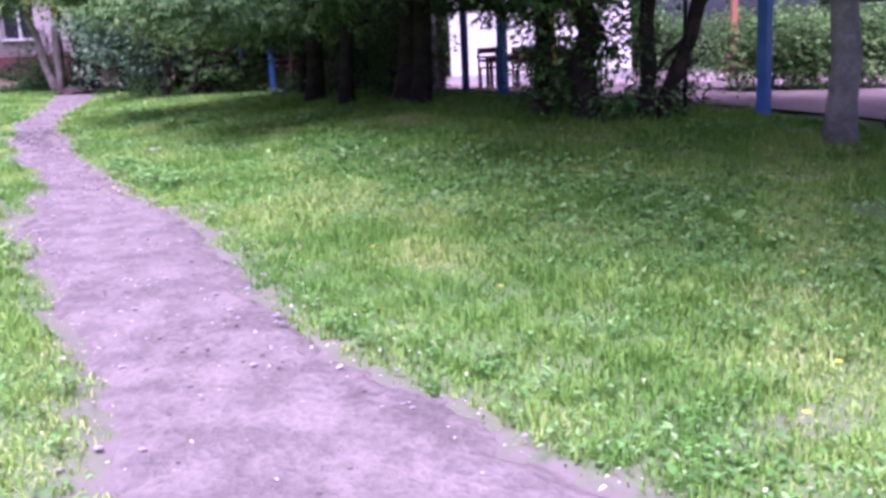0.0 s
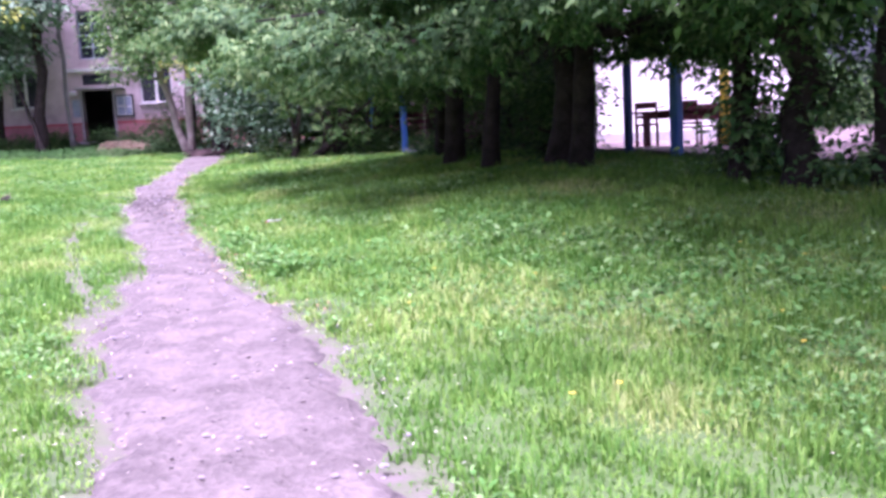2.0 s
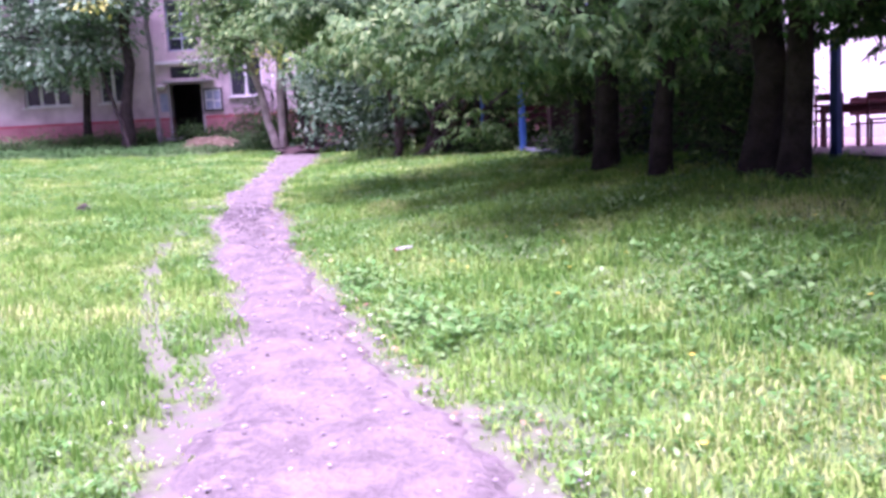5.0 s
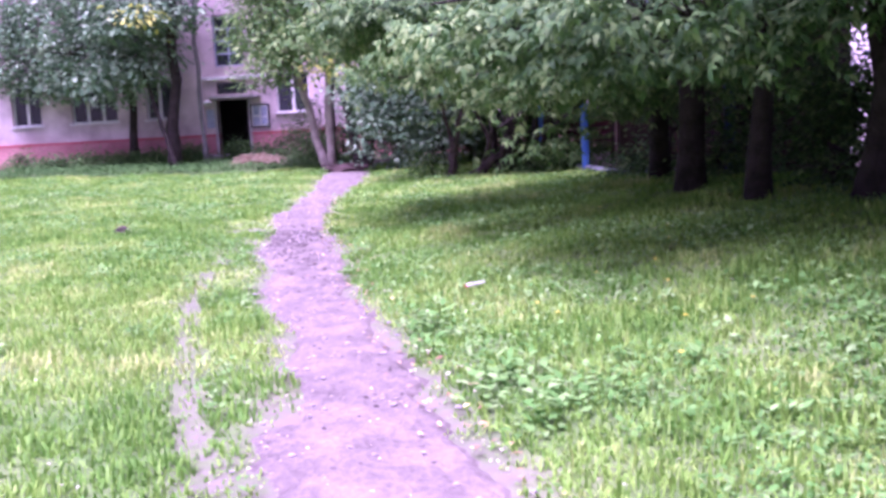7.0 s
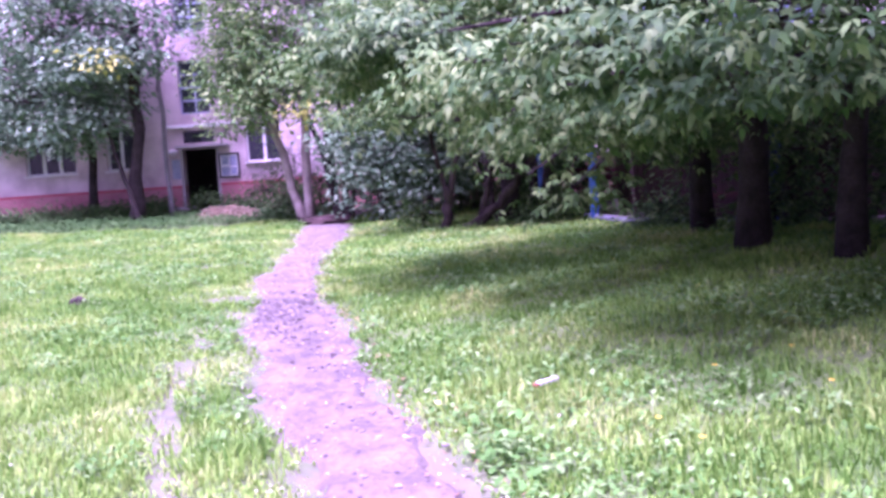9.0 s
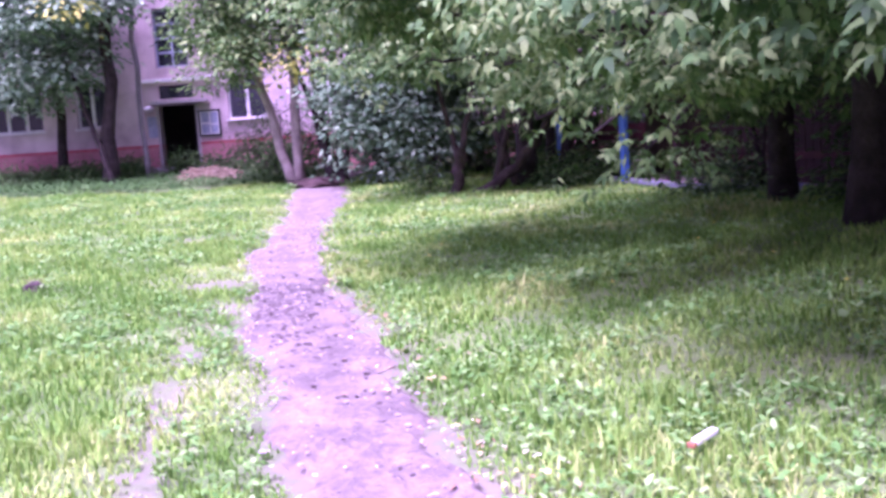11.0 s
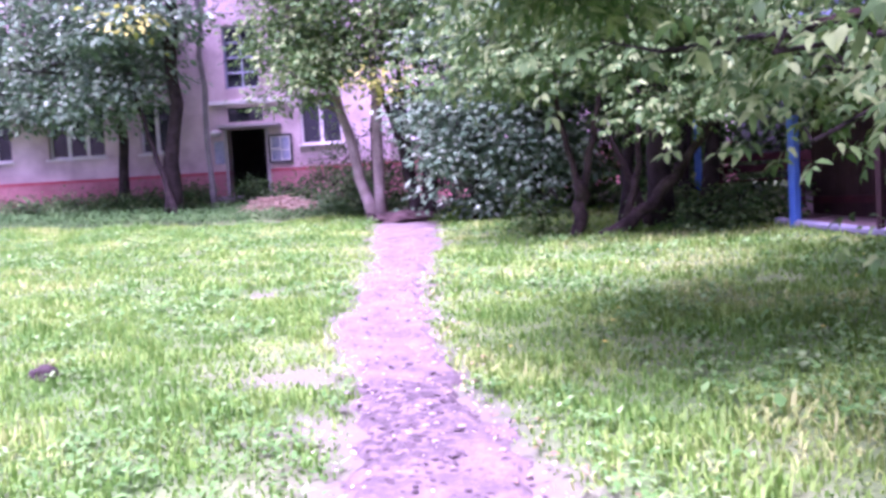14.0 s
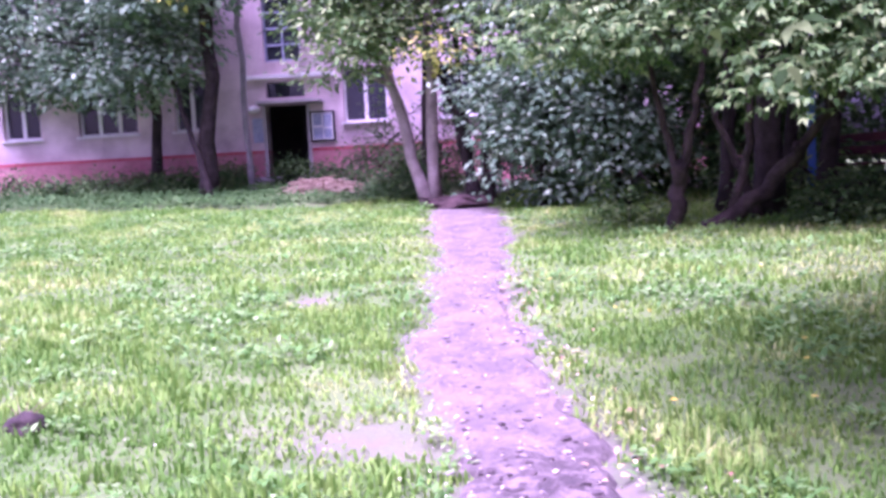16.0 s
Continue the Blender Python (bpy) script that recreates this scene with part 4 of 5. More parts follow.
    # shrubby tree with a leaning stem near the start
    tree("ivy_tree", (2.3, 11.6), "leafy dark-stemmed tree with one leaning trunk", [
        ((-0.45, 0.1, 0), (-0.5, 0.2, 3.6), (0, 0, 0), 0.19, 0.11), ((0.28, -0.1, 0), (0.3, 0.1, 3.8), (0.05, 0, 0), 0.12, 0.06), ((0.42, -0.05, 0), (1.7, 0.0, 3.3), (0.0, 0, 0), 0.11, 0.07),
        ((-1.0, 0.4, 0), (-1.0, 0.5, 3.6), (0, 0, 0), 0.11, 0.07)],
        [((-0.4, 0.0, 0.6), (0.3, 0.25, 0.5), 20), ((-0.9, 0.3, 0.9), (0.2, 0.25, 0.8), 22), ((-0.9, 0.3, 2.1), (0.35, 0.3, 0.5), 34), ((-0.05, 0.25, 1.1), (0.28, 0.25, 0.6), 26), ((-0.1, 0.2, 2.1), (0.35, 0.3, 0.5), 30), ((0.3, 0.1, 1.9), (0.3, 0.3, 0.5), 18), ((-0.45, 0.1, 1.8), (0.28, 0.3, 0.5), 22), ((0.2, -0.1, 0.3), (0.6, 0.3, 0.28), 12), ((-0.7, 0, 2.4), (1.2, 0.9, 0.6), 60), ((0.4, -0.2, 2.5), (1.0, 0.8, 0.5), 40), ((1.4, 0, 2.9), (1.1, 0.9, 0.6), 46), ((-0.9, -1.9, 2.05), (0.7, 0.6, 0.35), 30), ((-1.9, -2.6, 2.1), (0.6, 0.5, 0.3), 22), ((-1.0, -1.3, 2.8), (1.1, 0.9, 0.5), 44),
         ((-0.3, 0.1, 3.7), (1.7, 1.4, 0.9), 70), ((1.2, 0.1, 4.2), (1.7, 1.4, 0.9), 60), ((0.2, 0.2, 5.3), (2.0, 1.8, 1.1), 60)],
        (0.11, 0.055), M_LEAF, M_BARK, 40, 0.22, None, 52)
    # forward crown clouds of the grey tree are unseen, added to shade the lawn
    tree("grey_tree", (4.3, 9.75), "tree with a smooth grey trunk at the lawn's edge", [
        ((0, 0, 0), (-0.05, 0.1, 4.5), (0.03, 0, 0), 0.17, 0.10)],
        [((0.3, 0.2, 3.9), (1.6, 1.4, 0.8), 50), ((-0.8, -1.6, 3.9), (1.5, 1.5, 0.6), 60), ((0.9, -2.2, 4.1), (1.6, 1.5, 0.7), 60), ((-2.2, -0.6, 4.2), (1.4, 1.4, 0.6), 50), ((0.0, 0.2, 5.2), (2.4, 2.2, 1.1), 90)], (0.12, 0.06), M_LEAF, M_BARK_GREY, 40, 0.30, None, 53)
    tree("dark_tree", (5.6, 10.6), "dark tree standing behind the grey trunk", [((0, 0, 0), (0.1, 0, 4.5), (0, 0, 0), 0.3, 0.15)],
         [((0.3, 0.2, 3.4), (1.5, 1.3, 0.9), 50), ((0.0, 0.2, 4.9), (2.0, 1.8, 1.1), 60)], (0.12, 0.06), M_LEAF, M_BARK, 40, 0.30, None, 54)
    # unseen tree, its long crown added overhead to darken the lawn's right side
    tree("shade_tree", (7.4, 5.2), "broad leafy tree added out of view to shade the lawn", [((0, 0, 0), (-0.3, 0.2, 5.5), (0, 0, 0), 0.25, 0.12)],
         [((-2.4, 0.4, 4.3), (1.8, 1.8, 0.7), 60), ((-1.6, 3.0, 4.4), (1.8, 1.6, 0.7), 60), ((-1.2, -2.0, 4.5), (1.8, 1.8, 0.7), 50), ((-0.4, 0.5, 5.8), (3.0, 3.0, 1.2), 110), ((-3.3, 2.0, 5.0), (2.0, 2.0, 0.7), 90), ((-2.8, -1.4, 5.3), (2.2, 2.0, 0.8), 90), ((-1.6, 4.6, 5.0), (2.0, 1.7, 0.7), 90), ((-5.4, 1.6, 5.2), (1.9, 1.6, 0.5), 60), ((-5.0, -1.2, 5.4), (1.8, 1.5, 0.5), 80), ((-6.4, 3.6, 4.9), (1.5, 1.3, 0.4), 36), ((-7.6, 3.4, 5.0), (1.2, 1.2, 0.3), 60), ((-7.6, 0.5, 5.1), (1.2, 1.2, 0.25), 50), ((-4.4, 4.4, 4.6), (1.7, 1.4, 0.5), 36)], (0.16, 0.08), M_LEAF, M_BARK, 40, 0.34, None, 56)
    tree("birch", (-0.15, 16.2), "slim birch with white black-flecked bark behind the fence", [((0, 0, 0), (-0.25, 0.1, 5.5), (0.05, 0, 0), 0.085, 0.05)],
         [((0, 0.1, 5.0), (1.2, 1.1, 0.9), 36)], (0.09, 0.06), M_LEAF, M_BIRCH, 36, 0.28, None, 55)
    # shrubs in the deep shade behind the row of trunks
    for k, (x, y, hh) in enumerate(((-0.75, 17.4, 1.7), (-1.6, 18.6, 1.8), (-2.7, 20.3, 1.7), (-0.6, 16.3, 1.2))):
        tree("shade_shrub", (x, y), "dark leafy shrub in deep shade behind the trunks", [((0, 0, 0), (0.1, 0, hh), (0, 0, 0), 0.03, 0.01), ((0.1, 0, 0), (-0.2, 0.1, hh * 0.9), (0, 0, 0), 0.025, 0.01)],
             [((0, 0, hh * 0.4), (0.45, 0.4, hh * 0.4), 40), ((0.1, 0, hh * 0.85), (0.5, 0.4, hh * 0.3), 40)], (0.10, 0.055), M_LEAF, M_BARK, 30, 0.2, None, 150 + k, "shrub", 0.4, "shade shrubs")
    # low undergrowth below the trees
    for k, (x, y, s) in enumerate(((-4.9, 24.3, 0.42), (-5.8, 25.0, 0.45), (-3.3, 20.0, 0.35), (-2.0, 17.8, 0.4), (-7.9, 24.3, 0.6), (-6.4, 25.2, 0.35), (-5.2, 24.1, 0.35), (-5.5, 23.7, 0.2), (1.6, 12.4, 0.55), (3.1, 12.6, 0.5), (-0.9, 15.6, 0.4), (1.9, 14.2, 0.45))):
        # far light green bushes use the paler leaf to make up for deep shade
        tree("undergrowth_bush", (x, y), "low leafy bush in the shade of the trees", [((0, 0, 0), (0.05, 0, 0.6 * s / 0.5), (0, 0, 0), 0.015, 0.006)],
             [((0, 0, 0.5 * s), (0.75 * s + 0.2, 0.5, 0.45 * s), 26), ((0.25, 0.1, 0.9 * s), (0.5, 0.4, 0.4 * s), 14)], (0.09, 0.05), M_LEAF_LIGHT if y > 24.2 else M_LEAF, M_BARK, 30, 0.17, None, 60 + k, "bush", 0.3, "undergrowth")


# ---- apartment house ----
HOUSE = (-18.12, 34.26, 2.28)


def build_house():
    h = thing("apartment_house", HOUSE, "pink plastered apartment house with a red plinth and white-framed windows", "house", rz=15)
    x0, x1, thick, top = -20.0, 14.0, 0.4, 12.5
    # openings: (left, right, bottom, top), heights above the house's foot
    rows_ = []
    for floor in range(4):
        b0 = 1.62 + floor * 2.8
        for xc, w in ((-18.4, 1.7), (-15.5, 1.2), (-12.6, 1.7), (-10.2, 1.2), (-7.45, 1.05), (-5.0, 1.66), (-2.65, 0.95), (2.15, 1.2), (5.0, 1.7), (8.2, 1.2), (11.4, 1.7)):
            rows_.append((xc - w / 2, xc + w / 2, b0, b0 + 1.45))
    stairs = [(-0.55, 0.45, 3.35 + 2.8 * k, 5.15 + 2.8 * k) for k in range(3)]
    door = (-0.58, 0.54, 0.25, 2.18)
    transom = (-0.55, 0.50, 2.38, 2.80)
    holes = rows_ + stairs + [door, transom]
    xs = sorted({x0, x1, *(q for o in holes for q in o[:2])})
    zs = sorted({0.98, top, *(q for o in holes for q in o[2:])})
    zs = [z for z in zs if z >= 0.98]

    def solid(xa, xb, za, zb):
        xm, zm = (xa + xb) / 2, (za + zb) / 2
        return not any(o[0] < xm < o[1] and o[2] < zm < o[3] for o in holes)

    bm = bmesh.new()
    for za, zb in zip(zs, zs[1:]):
        run = None
        for xa, xb in zip(xs, xs[1:]):
            if solid(xa, xb, za, zb):
                run = (run[0], xb) if run else (xa, xb)
            elif run:
                box(bm, *run, 0, thick, za, zb)
                run = None
        if run:
            box(bm, *run, 0, thick, za, zb)
    part("wall", bm, M_PLASTER, h)
    bm = bmesh.new()
    box(bm, x0 - 0.02, door[0], -0.05, thick, -0.6, 0.90)
    box(bm, door[1], x1 + 0.02, -0.05, thick, -0.6, 0.90)
    part("plinth", bm, M_PLINTH, h)
    for xa, xb in ((x0 - 0.02, door[0]), (door[1], x1 + 0.02)):
        part("band", one_box(xa, xb, -0.06, thick, 0.90, 0.98), M_BAND, h, "dark red painted band")
    part("side_wall", one_box(x0, x0 + 0.4, thick, 10, -0.6, top), M_PLASTER, h)
    part("side_wall", one_box(x1 - 0.4, x1, thick, 10, -0.6, top), M_PLASTER, h)
    part("back_wall", one_box(x0, x1, 10, 10.4, -0.6, top), M_PLASTER, h)
    part("roof", one_box(x0 - 0.4, x1 + 0.4, -0.4, 10.8, top, top + 0.35, bevel=0.03), M_CONCRETE, h)
    # slabs and inner wall are coloured near-black for the unlit rooms
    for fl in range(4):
        part("floor_slab", one_box(x0 + 0.4, x1 - 0.4, thick, 10, 0.15 + 2.8 * fl, 0.35 + 2.8 * fl), M_UNLIT, h)
    part("inner_wall", one_box(x0 + 0.4, x1 - 0.4, 3.2, 3.35, -0.6, top), M_UNLIT, h)

    def window(o, sashes, sill=True):
        xa, xb, za, zb = o
        w = part("window", one_box(xa, xb, 0.20, 0.215, za, zb), M_GLASS, h)
        f = 0.06
        bm = bmesh.new()
        for q in ((xa, xb, za, za + f), (xa, xb, zb - f, zb), (xa, xa + f, za + f, zb - f), (xb - f, xb, za + f, zb - f)):
            box(bm, q[0], q[1], 0.14, 0.235, q[2], q[3])
        for s in range(1, sashes):
            xm = xa + (xb - xa) * s / sashes
            box(bm, xm - 0.05, xm + 0.05, 0.14, 0.235, za + f, zb - f)
        part("frame", bm, M_WHITE, w)
        if sill:
            part("sill", one_box(xa - 0.06, xb + 0.06, -0.10, 0.2, za - 0.06, za - 0.005, bevel=0.01), M_WHITE, w)

    for k, o in enumerate(rows_):
        window(o, 3 if o[1] - o[0] > 1.5 else 2)
    for o in stairs:
        w = part("stair_window", one_box(o[0], o[1], 0.2, 0.215, o[2], o[3]), M_GLASS, h)
        bm = bmesh.new()
        for k in range(5):
            zz = o[2] + (o[3] - o[2] - 0.06) * k / 4
            box(bm, o[0], o[1], 0.15, 0.235, zz, zz + 0.06)
        for k in range(3):
            xx = o[0] + (o[1] - o[0] - 0.05) * k / 2
            box(bm, xx, xx + 0.05, 0.145, 0.24, o[2] + 0.06, o[3] - 0.06)
        part("lattice", bm, M_BLUEPAPER, w, "grey-blue window lattice")
    part("transom", one_box(transom[0], transom[1], 0.15, 0.165, transom[2], transom[3]), M_GLASS, h)
    # entrance
    for xa, xb in ((door[0] - 0.09, door[0]), (door[1], door[1] + 0.09)):
        part("door_jamb", one_box(xa, xb, -0.07, 0.3, 0.25, 2.18), M_CONCRETE, h)
    part("canopy", one_box(-0.72, 1.0, -0.55, 0.0, 2.18, 2.27, bevel=0.015), M_CONCRETE, h, "thin concrete canopy over the entrance")
    part("ledge", one_box(-1.1, 1.35, -0.12, 0.0, 2.88, 3.0, bevel=0.01), M_WHITE, h, "white ledge above the entrance")
    part("doorstep", one_box(-0.9, 1.0, -0.8, 0.4, -0.4, 0.25, bevel=0.02), M_CONCRETE, h)
    # door leaf takes the same near-black, for the dimness of the hall
    part("open_door_leaf", one_box(0.40, 0.45, 0.32, 1.3, 0.3, 2.15), M_UNLIT, h)
    board = thing("notice_board", (0, 0, 0), "white notice board with blue-grey sheets beside the entrance", "notice board")
    board.matrix_world = h.matrix_world @ Matrix.Translation((0.95, -0.03, 1.55))
    part("board", one_box(-0.31, 0.31, -0.03, 0.026, -0.39, 0.39, bevel=0.008), M_WHITE, board)
    bm = bmesh.new()
    for q in ((-0.34, 0.34, 0.36, 0.41), (-0.34, 0.34, -0.41, -0.36), (-0.34, -0.29, -0.36, 0.36), (0.29, 0.34, -0.36, 0.36)):
        box(bm, q[0], q[1], -0.045, 0.0, q[2], q[3])
    part("frame", bm, M_IRON, board, "dark metal frame")
    for q in ((-0.24, -0.02, 0.03, 0.33), (0.03, 0.25, -0.02, 0.32), (-0.25, 0.0, -0.33, -0.04), (0.04, 0.25, -0.32, -0.07)):
        part("sheet", one_box(q[0], q[1], -0.036, -0.031, q[2], q[3]), M_BLUEPAPER, board)
    plate = thing("entrance_sign", (0, 0, 0), "small pale sign board beside the entrance", "sign")
    plate.matrix_world = h.matrix_world @ Matrix.Translation((-0.83, -0.025, 1.55))
    part("plate", one_box(-0.14, 0.14, -0.02, 0.02, -0.35, 0.3, bevel=0.006), M_BLUEPAPER, plate)
    lamp = thing("wall_lamp", (0, 0, 0), "white oval wall lamp beside the entrance", "lamp")
    lamp.matrix_world = h.matrix_world @ Matrix.Translation((-0.88, 0.0, 2.08))
    bm = bmesh.new()
    bmesh.ops.create_uvsphere(bm, u_segments=14, v_segments=8, radius=0.15)
    for v in bm.verts:
        v.co = Vector((v.co.x * 1.1, v.co.y * 0.9 - 0.12, v.co.z * 0.7))
    part("shade", bm, M_WHITE, lamp, smooth_faces=True)
    part("bracket", one_box(-0.04, 0.04, -0.06, 0.0, -0.04, 0.04), M_IRON, lamp)


# ---- fence and playground ----
def fence_xy(s):
    """Along the fence line: s = 0 at the far post, 14.5 at the near one."""
    at = (-4, 0, 2.1, 5.5, 8.9, 9.95, 14.5, 20)
    return np.interp(s, at, (-6.4, -4.4, -3.4, -1.5, 0.4, 1.0, 4.15, 8.0)), np.interp(s, at, (27.0, 23.4, 21.5, 18.7, 15.9, 15.0, 11.7, 7.8))


def build_fence():
    ang = math.degrees(math.atan2(-9.05, 8.4))
    f = thing("blue_fence", (0, 0, 0), "blue painted metal fence frame of the playground", "fence")
    posts = ((0.0, 1.45, 0.054, M_BLUE), (1.6, 1.45, 0.035, M_BROWN), (5.0, 1.5, 0.06, M_BLUE_DARK), (8.9, 1.55, 0.05, M_BLUE_DARK), (9.95, 1.55, 0.066, M_BLUE), (14.5, 1.6, 0.072, M_BLUE))
    for s, hgt, w, mm in posts:
        x, y = (float(q) for q in fence_xy(s))
        z = float(gz(x, y))
        bm = one_box(-w, w, -w, w, -0.1, hgt, bevel=0.012)
        ob = part("post", bm, mm, f)
        ob.matrix_local = pose(x, y, z, 0, 0, ang)
    for a0, b0, hgt, w, mm in ((7.6, 10.6, 1.45, 0.035, M_BLUE_DARK), (-0.4, 4.2, 0.06, 0.05, M_RAIL)):
        n = 8
        for k in range(n):
            s0, s1 = a0 + (b0 - a0) * k / n, a0 + (b0 - a0) * (k + 1) / n
            p, q = [tuple(float(c) for c in fence_xy(v)) for v in (s0, s1)]
            bm = tube(bmesh.new(), [(*p, float(gz(*p)) + hgt), (*q, float(gz(*q)) + hgt)], [w, w], 6)
            part("rail", bm, mm, f)
    x, y = -5.6, 25.4
    p = thing("blue_post", (x, y, float(gz(x, y))), "blue painted post behind the leaning tree", "post")
    part("shaft", one_box(-0.05, 0.05, -0.05, 0.05, -0.1, 1.6, bevel=0.012), M_BLUE, p)
    part("cap", one_box(-0.065, 0.065, -0.065, 0.065, 1.6, 1.65, bevel=0.01), M_BLUE_DARK, p)


def build_veranda():
    """Dark boarded shelter behind the fence."""
    c = (-2.4, 22.4)
    v = thing("boarded_shelter", (*c, float(gz(*c))), "dark brown boarded playground shelter behind the trees", "shelter", rz=-56)
    L = 5.7
    n = 40
    for k in range(n):
        xx = -L / 2 + L * k / n
        part("board", one_box(xx + 0.004, xx + L / n - 0.004, 0.0, 0.03, -0.15, 2.5), M_BROWN, v)
    part("end_wall", one_box(-L / 2 - 0.05, -L / 2, 0.0, 1.0, -0.15, 2.5), M_BROWN, v)
    part("end_wall", one_box(L / 2, L / 2 + 0.05, 0.0, 1.0, -0.15, 2.5), M_BROWN, v)
    part("back_wall", one_box(-L / 2, L / 2, 1.0, 1.06, -0.15, 2.5), M_BROWN, v)
    # front overhang is made extra deep to keep the boards in shadow
    part("roof", one_box(-L / 2 - 0.3, L / 2 + 0.3, -1.5, 1.2, 2.5, 2.58, bevel=0.01), M_BROWN, v)
    part("plank", one_box(-L / 2, L / 2, -0.05, -0.003, 0.35, 0.45), M_MAROON, v, "maroon painted plank")


def bench(x, y, rz, w=1.5, back=True):
    b = thing("garden_bench", (x, y, float(gz(x, y)) + 0.02), "maroon painted wooden bench with a slatted back", "bench", "maroon furniture", rz)
    for k in range(3):
        part("seat_slat", one_box(-w / 2, w / 2, -0.2 + 0.14 * k, -0.08 + 0.14 * k, 0.40, 0.44, bevel=0.006), M_MAROON, b)
    if back:
        for k in range(2):
            part("back_slat", one_box(-w / 2, w / 2, 0.22, 0.26, 0.56 + 0.19 * k, 0.69 + 0.19 * k, bevel=0.006), M_MAROON, b)
    for xx in (-w / 2 + 0.1, w / 2 - 0.16):
        part("leg", one_box(xx, xx + 0.06, -0.2, -0.14, -0.05, 0.40), M_MAROON, b)
        part("leg", one_box(xx, xx + 0.06, 0.2, 0.26, -0.05, 0.9 if back else 0.4), M_MAROON, b)
    return b


def chair(x, y, rz):
    c = thing("wooden_chair", (x, y, float(gz(x, y)) + 0.03), "maroon painted wooden chair beside the long table", "chair", "maroon chairs", rz)
    part("seat", one_box(-0.22, 0.22, -0.21, 0.21, 0.42, 0.46, bevel=0.012), M_MAROON, c)
    for xx in (-0.21, 0.17):
        part("leg", one_box(xx, xx + 0.04, -0.2, -0.16, -0.05, 0.42), M_MAROON, c)
        part("leg", one_box(xx, xx + 0.04, 0.17, 0.21, -0.05, 0.86), M_MAROON, c)
    for z0, z1 in ((0.56, 0.62), (0.74, 0.86)):
        bm = one_box(-0.17, 0.17, 0.175, 0.205, z0, z1, bevel=0.008)
        part("back_rail", bm, M_MAROON, c)
    return c


def build_playground():
    # trodden pinkish yard behind the fence
    X, Y = np.meshgrid(np.linspace(0, 1, 60), np.linspace(0, 1, 50))
    s, d = -4 + 24 * X, 0.35 + 14 * Y
    px, py = fence_xy(s)
    x, y = px + 0.75 * d, py + 0.66 * d
    z = gz(x, y) + 0.045
    i = np.arange(49 * 59)
    v0 = (i // 59) * 60 + i % 59
    ob = raw_object("yard", np.stack([x.ravel(), y.ravel(), z.ravel()], 1), np.stack([v0, v0 + 1, v0 + 61, v0 + 60], 1), M_PAVE, smooth_faces=True)
    tagged(ob, "pinkish trodden playground yard behind the fence", "yard", kind="structure")
    # pale pavilion
    x, y = 2.6, 24.2
    p = thing("pale_pavilion", (x, y, float(gz(x, y))), "cream painted flat-roofed pavilion with panel joints", "pavilion", rz=-8)
    for k in range(4):
        part("panel", one_box(-2.4 + 1.2 * k + 0.012, -1.2 + 1.2 * k - 0.012, 0.0, 0.2, 0.3, 3.9, bevel=0.01), M_CREAM, p)
    part("core", one_box(-2.38, 2.38, 0.05, 3.5, 0.0, 3.88), M_CREAM, p)
    part("plinth", one_box(-2.42, 2.42, -0.04, 3.52, -0.3, 0.3, bevel=0.01), M_CONCRETE, p)
    part("roof", one_box(-2.7, 2.7, -0.35, 3.8, 3.9, 4.1, bevel=0.02), M_CONCRETE, p)
    # table and benches
    x, y = 1.95, 20.2
    t = thing("playground_table", (x, y, float(gz(x, y)) + 0.03), "long maroon painted wooden table", "table", rz=-14)
    for k in range(4):
        part("plank", one_box(-1.15, 1.15, -0.32 + 0.16 * k, -0.17 + 0.16 * k, 0.70, 0.74, bevel=0.006), M_MAROON, t)
    for xx in (-0.95, 0.9):
        for yy in (-0.27, 0.2):
            part("leg", one_box(xx, xx + 0.07, yy, yy + 0.07, -0.05, 0.70), M_MAROON, t)
    part("apron", one_box(-0.95, 0.95, -0.27, -0.23, 0.58, 0.70), M_MAROON, t)
    for x, y, rz in ((1.0, 19.65, 172), (1.75, 19.45, 160), (2.45, 19.3, 175), (3.35, 19.9, 96)):
        chair(x, y, rz)
    bench(2.35, 21.0, -10)
    bench(-4.5, 26.9, -8, 1.8)
    bench(-3.4, 26.2, 170, 1.5)
    x, y = 2.2, 18.2
    q = thing("yellow_post", (x, y, float(gz(x, y))), "round yellow painted play post", "post")
    part("shaft", tube(bmesh.new(), [(0, 0, -0.1), (0, 0, 1.75)], [0.085, 0.085], 14), M_YELLOW, q, smooth_faces=True)
    part("cap", tube(bmesh.new(), [(0, 0, 1.75), (0, 0, 1.80), (0, 0, 1.84)], [0.10, 0.10, 0.05], 14), M_BLUE_DARK, q)
    # post with a red pedestal
    x, y = 8.6, 26.8
    q = thing("wooden_column", (x, y, float(gz(x, y))), "orange-brown wooden column on a brick-red pedestal", "column")
    part("pedestal", one_box(-0.26, 0.26, -0.26, 0.26, -0.1, 0.58, bevel=0.03), M_RED, q)
    part("shaft", one_box(-0.085, 0.085, -0.085, 0.085, 0.58, 3.2, bevel=0.02), M_ORANGE, q)
